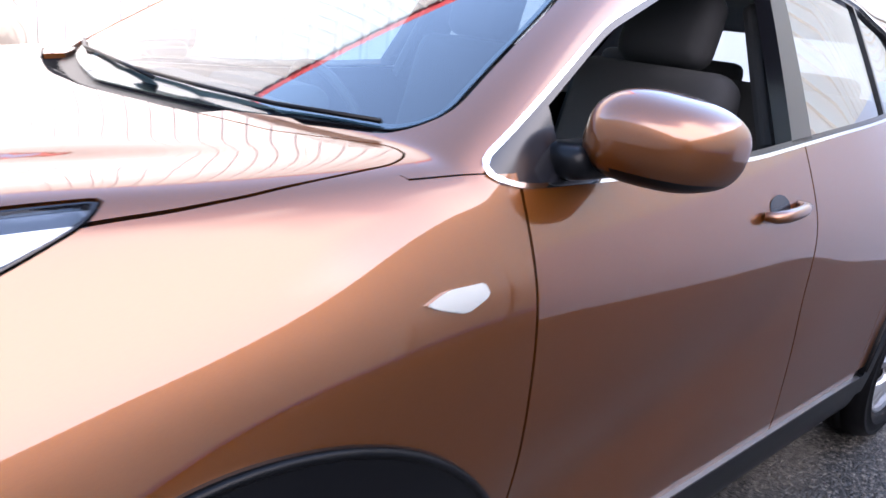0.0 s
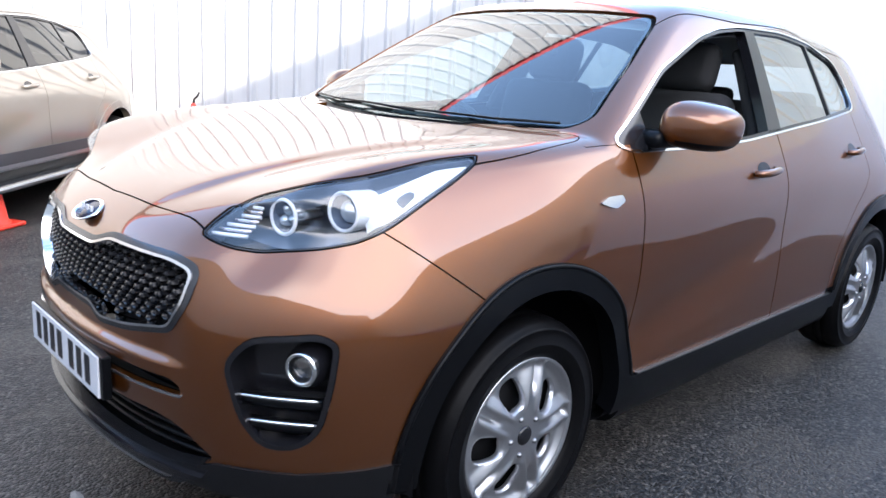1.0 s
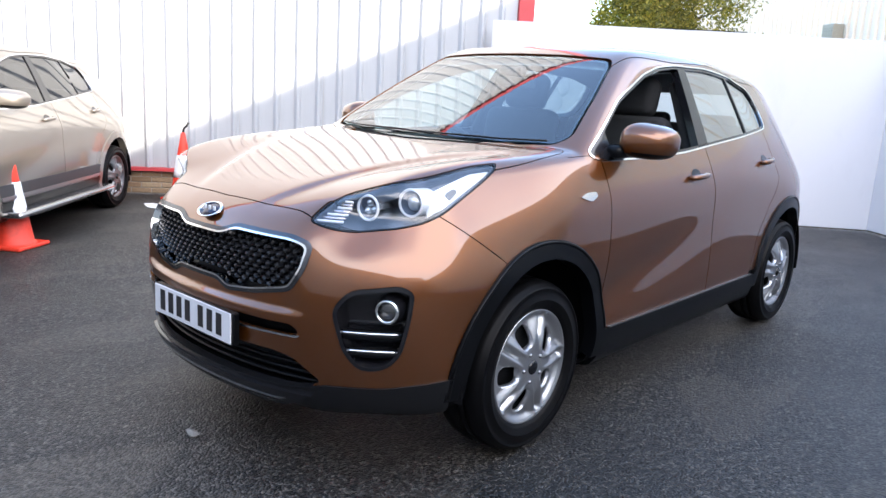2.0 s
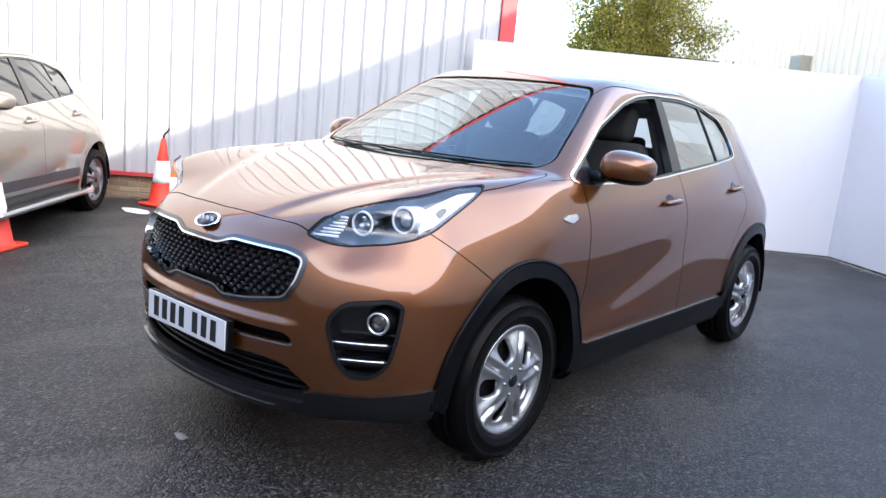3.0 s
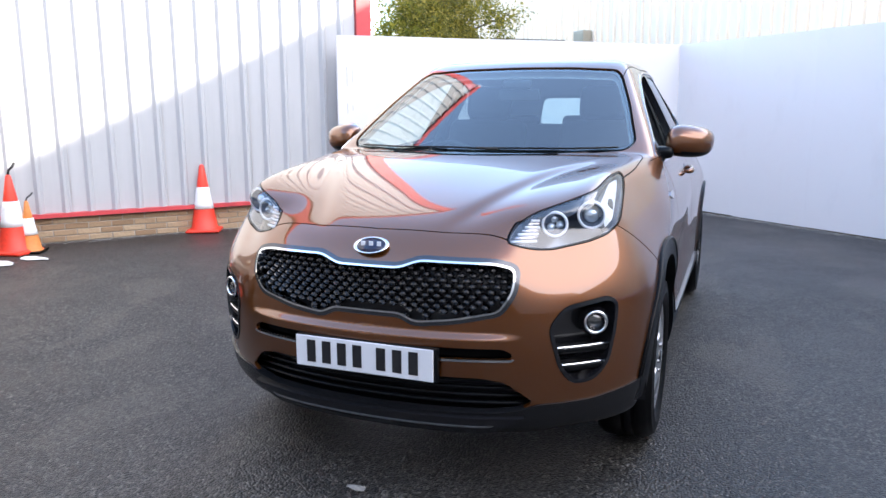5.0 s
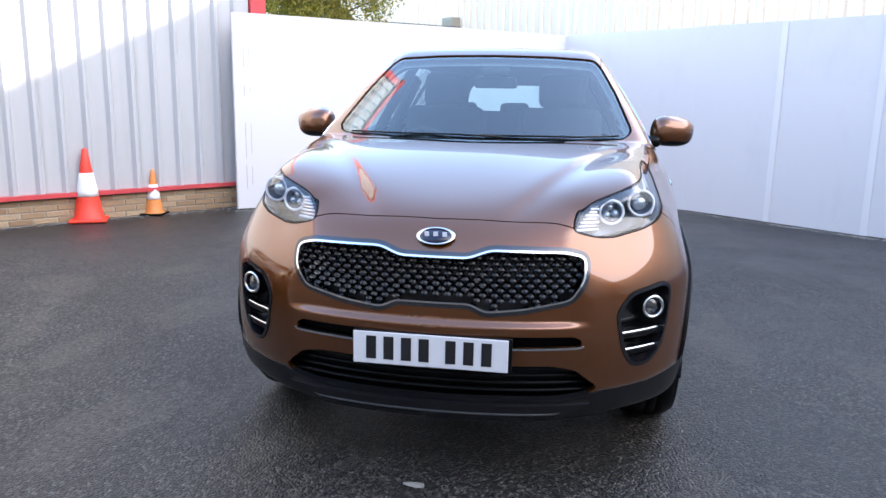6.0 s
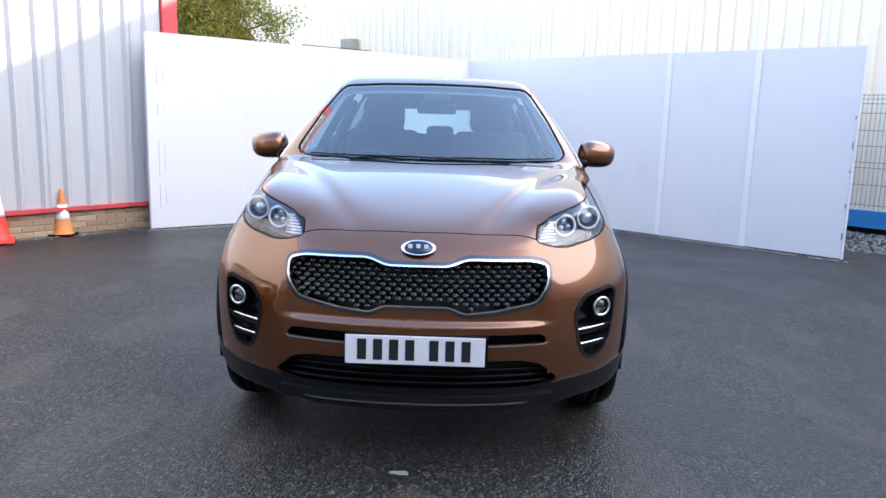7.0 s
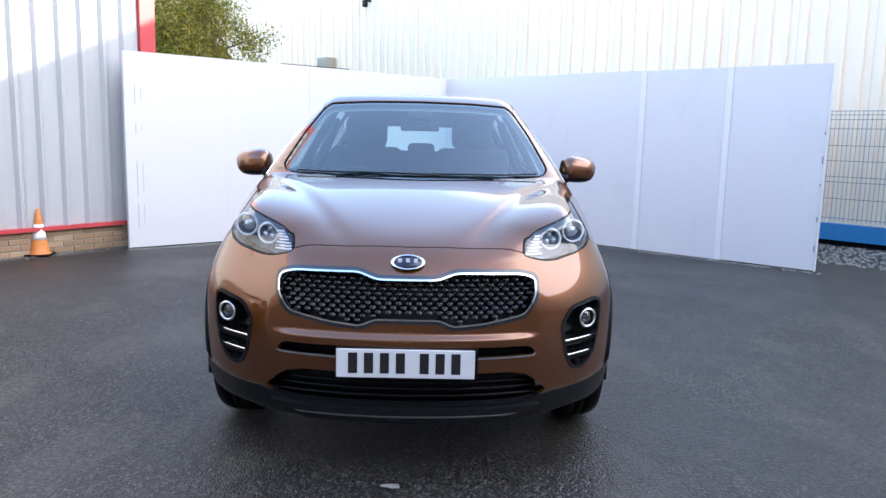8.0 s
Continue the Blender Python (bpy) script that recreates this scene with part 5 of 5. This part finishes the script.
def rear_building():
    """Unseen workshop, added to close the yard behind the camera and block low sky."""
    wall = tagged(new("wall_behind"), "unseen metal workshop with gabled bays, added behind the yard", "wall", kind="structure")
    for k in range(3):
        bm, x = bmesh.new(), -20.0 + 15.0 * k
        outline = [(x, 0.0), (x + 14.96, 0.0), (x + 14.96, 5.4), (x + 7.48, 7.0), (x, 5.4)]
        near, far = ([bm.verts.new((px, y, pz)) for px, pz in outline] for y in (-7.6, -26.0))
        bm.faces.new(near), bm.faces.new(far[::-1])
        for i in range(5):
            bm.faces.new((near[i], far[i], far[(i + 1) % 5], near[(i + 1) % 5]))
        bmesh.ops.recalc_face_normals(bm, faces=bm.faces)
        part("workshop_bay", bm, BACK_CLAD, wall, smooth=False)


def cone(name, x, y, high, body_mat, label, tilt=0.0, spin=0.0, cord=False):
    """A traffic cone: square foot, tapering body with a white sleeve, and a tip."""
    thing = tagged(new(name), label, "traffic cone", "traffic cones by the wall")
    k = high / 0.75
    foot = rbox(bmesh.new(), (0, 0, 0.016 * k), (0.36 * k, 0.36 * k, 0.032 * k), 0.02 * k, 3)
    part("foot", foot, body_mat if high > 0.6 else RUBBER, thing, "square foot", smooth=False)
    rad = lambda z: (0.128 - 0.130 * (z / 0.75)) * k + 0.024 * k * 1.0
    def ring(a, b, grow):
        return [(rad(z) + grow, z * k) for z in np.linspace(a, b, 5)]
    bm = lathe(bmesh.new(), [(rad(0.03) + 0.02 * k, 0.03 * k)] + ring(0.05, 0.735, 0.0) + [(rad(0.735) * 0.5, 0.75 * k), (0.001, 0.75 * k)], 32)
    bmesh.ops.recalc_face_normals(bm, faces=bm.faces)
    part("cone_body", bm, body_mat, thing)
    bm = lathe(bmesh.new(), [(rad(0.26), 0.26 * k)] + ring(0.26, 0.50, 0.003 * k) + [(rad(0.50), 0.50 * k)], 32)
    bmesh.ops.recalc_face_normals(bm, faces=bm.faces)
    part("sleeve", bm, CONE_WHITE, thing, "white reflective sleeve")
    if cord:
        bm = bmesh.new()
        tube(bm, [(0, 0, 0.74 * k), (0.01, 0, 0.79 * k), (0.035, 0.02, 0.82 * k), (0.055, 0.03, 0.86 * k)], 0.012 * k, 8)
        part("tip_tape", bm, INK, thing, "dark tape on the tip")
    thing.matrix_world = Matrix.Translation((x, y, 0.0)) @ Matrix.Rotation(spin, 4, "Z") @ Matrix.Rotation(tilt, 4, "X")


def tree():
    thing = tagged(new("tree"), "bushy yellow-green tree behind the white boards", "tree")
    base = Vector((-4.9, 12.6, 0))
    rng = random.Random(5)
    bm = bmesh.new()
    tube(bm, [base, base + Vector((0.05, 0, 1.2)), base + Vector((0.0, 0.1, 2.4)), base + Vector((0.1, 0, 3.6))], [0.17, 0.14, 0.11, 0.06], 10)
    tips = []
    for k in range(26):
        a, up = rng.uniform(0, 2 * math.pi), rng.uniform(0.1, 1.2)
        s = base + Vector((0, 0, rng.uniform(1.2, 3.3)))
        ln = rng.uniform(0.9, 1.9)
        e = s + Vector((math.cos(a) * math.cos(up), math.sin(a) * math.cos(up), math.sin(up))) * ln
        tube(bm, [s, s.lerp(e, 0.5) + Vector((0, 0, 0.08)), e], [0.04, 0.025, 0.01], 6)
        tips += [s.lerp(e, t) for t in (0.55, 0.75, 0.9, 1.0)]
    part("trunk", bm, BARK, thing, "grey-brown trunk and limbs")
    bm = bmesh.new()
    for tip in tips:
        for _ in range(3):
            c = tip + Vector((rng.gauss(0, 0.22), rng.gauss(0, 0.22), rng.gauss(0, 0.2)))
            for _ in range(180):
                p = c + Vector((rng.gauss(0, 0.14), rng.gauss(0, 0.14), rng.gauss(0, 0.12)))
                u = Vector((rng.gauss(0, 1), rng.gauss(0, 1), rng.gauss(0, 1))).normalized()
                w = u.orthogonal().normalized()
                r = rng.uniform(0.020, 0.042)
                vs = [bm.verts.new(p + q) for q in (u * r, w * r * 0.5, -u * r, -w * r * 0.5)]
                bm.faces.new(vs)
    part("crown", bm, LEAF, thing, "loose crown of small leaves", smooth=False)


def litter():
    for name, pts, label in (("leaf_scrap", [(-0.053, 0.007, 0.05)], "pale flattened scrap on the asphalt"), ("paper_scrap", [(-5.0, 2.45, 0.30), (-4.85, 2.75, 0.2)], "flattened white paper beside the cones")):
        for x, y, r in pts:
            bm = bmesh.new()
            ring = [bm.verts.new((x + r * rng_x * math.cos(a), y + r * 0.5 * rng_x * math.sin(a), 0.004 + 0.004 * random.random())) for a, rng_x in [(2 * math.pi * k / 9, random.uniform(0.6, 1.0)) for k in range(9)]]
            mid = bm.verts.new((x, y, 0.012))
            for k in range(9):
                bm.faces.new((ring[k], ring[(k + 1) % 9], mid))
            tagged(part(name, bm, PAPER if name.startswith("paper") else GRAVEL, smooth=False), label, "litter")


ground()
left_building()
facade()
hoarding()
rear_building()
mesh_fence()
SHELL = star_shell(251, 190, 140, 70)
build_car("car", SHELL, PAINT, SIDE_GLASS, True, None, "copper brown sport utility car with one side window down")
COARSE = star_shell(151, 90, 90, 50)
silver_at = Matrix.Translation((-5.15, 2.1, 0)) @ Matrix.Rotation(radians(45), 4, "Z") @ Matrix.Diagonal((1, 1.03, 0.94, 1)) @ Matrix.Translation((-0.90, -3.58, 0))
build_car("parked_car", COARSE, SILVER, DARK_GLASS, False, silver_at, "champagne silver sport utility car parked beside the wall")
cone("traffic_cone", -5.27, 2.90, 0.75, CONE_RED, "red traffic cone with white sleeve and taped tip by a wall", 0.0, 0.2, True)
cone("traffic_cone", -5.17, 2.99, 0.50, CONE_ORANGE, "small orange traffic cone with a white sleeve beside a tall one", 0.03, 0.5, True)
cone("traffic_cone", -4.45, 4.65, 0.75, CONE_RED, "red traffic cone with a white sleeve before the brick plinth", 0.0, 0.5)
cone("traffic_cone", -4.05, 5.22, 0.50, CONE_ORANGE, "small orange traffic cone with a white sleeve before the plinth", 0.0, 0.1)
cone("traffic_cone", -3.76, 0.64, 0.75, CONE_RED, "red traffic cone with a white sleeve near the parked car", 0.0, 0.6)
tree()
gravel()
litter()
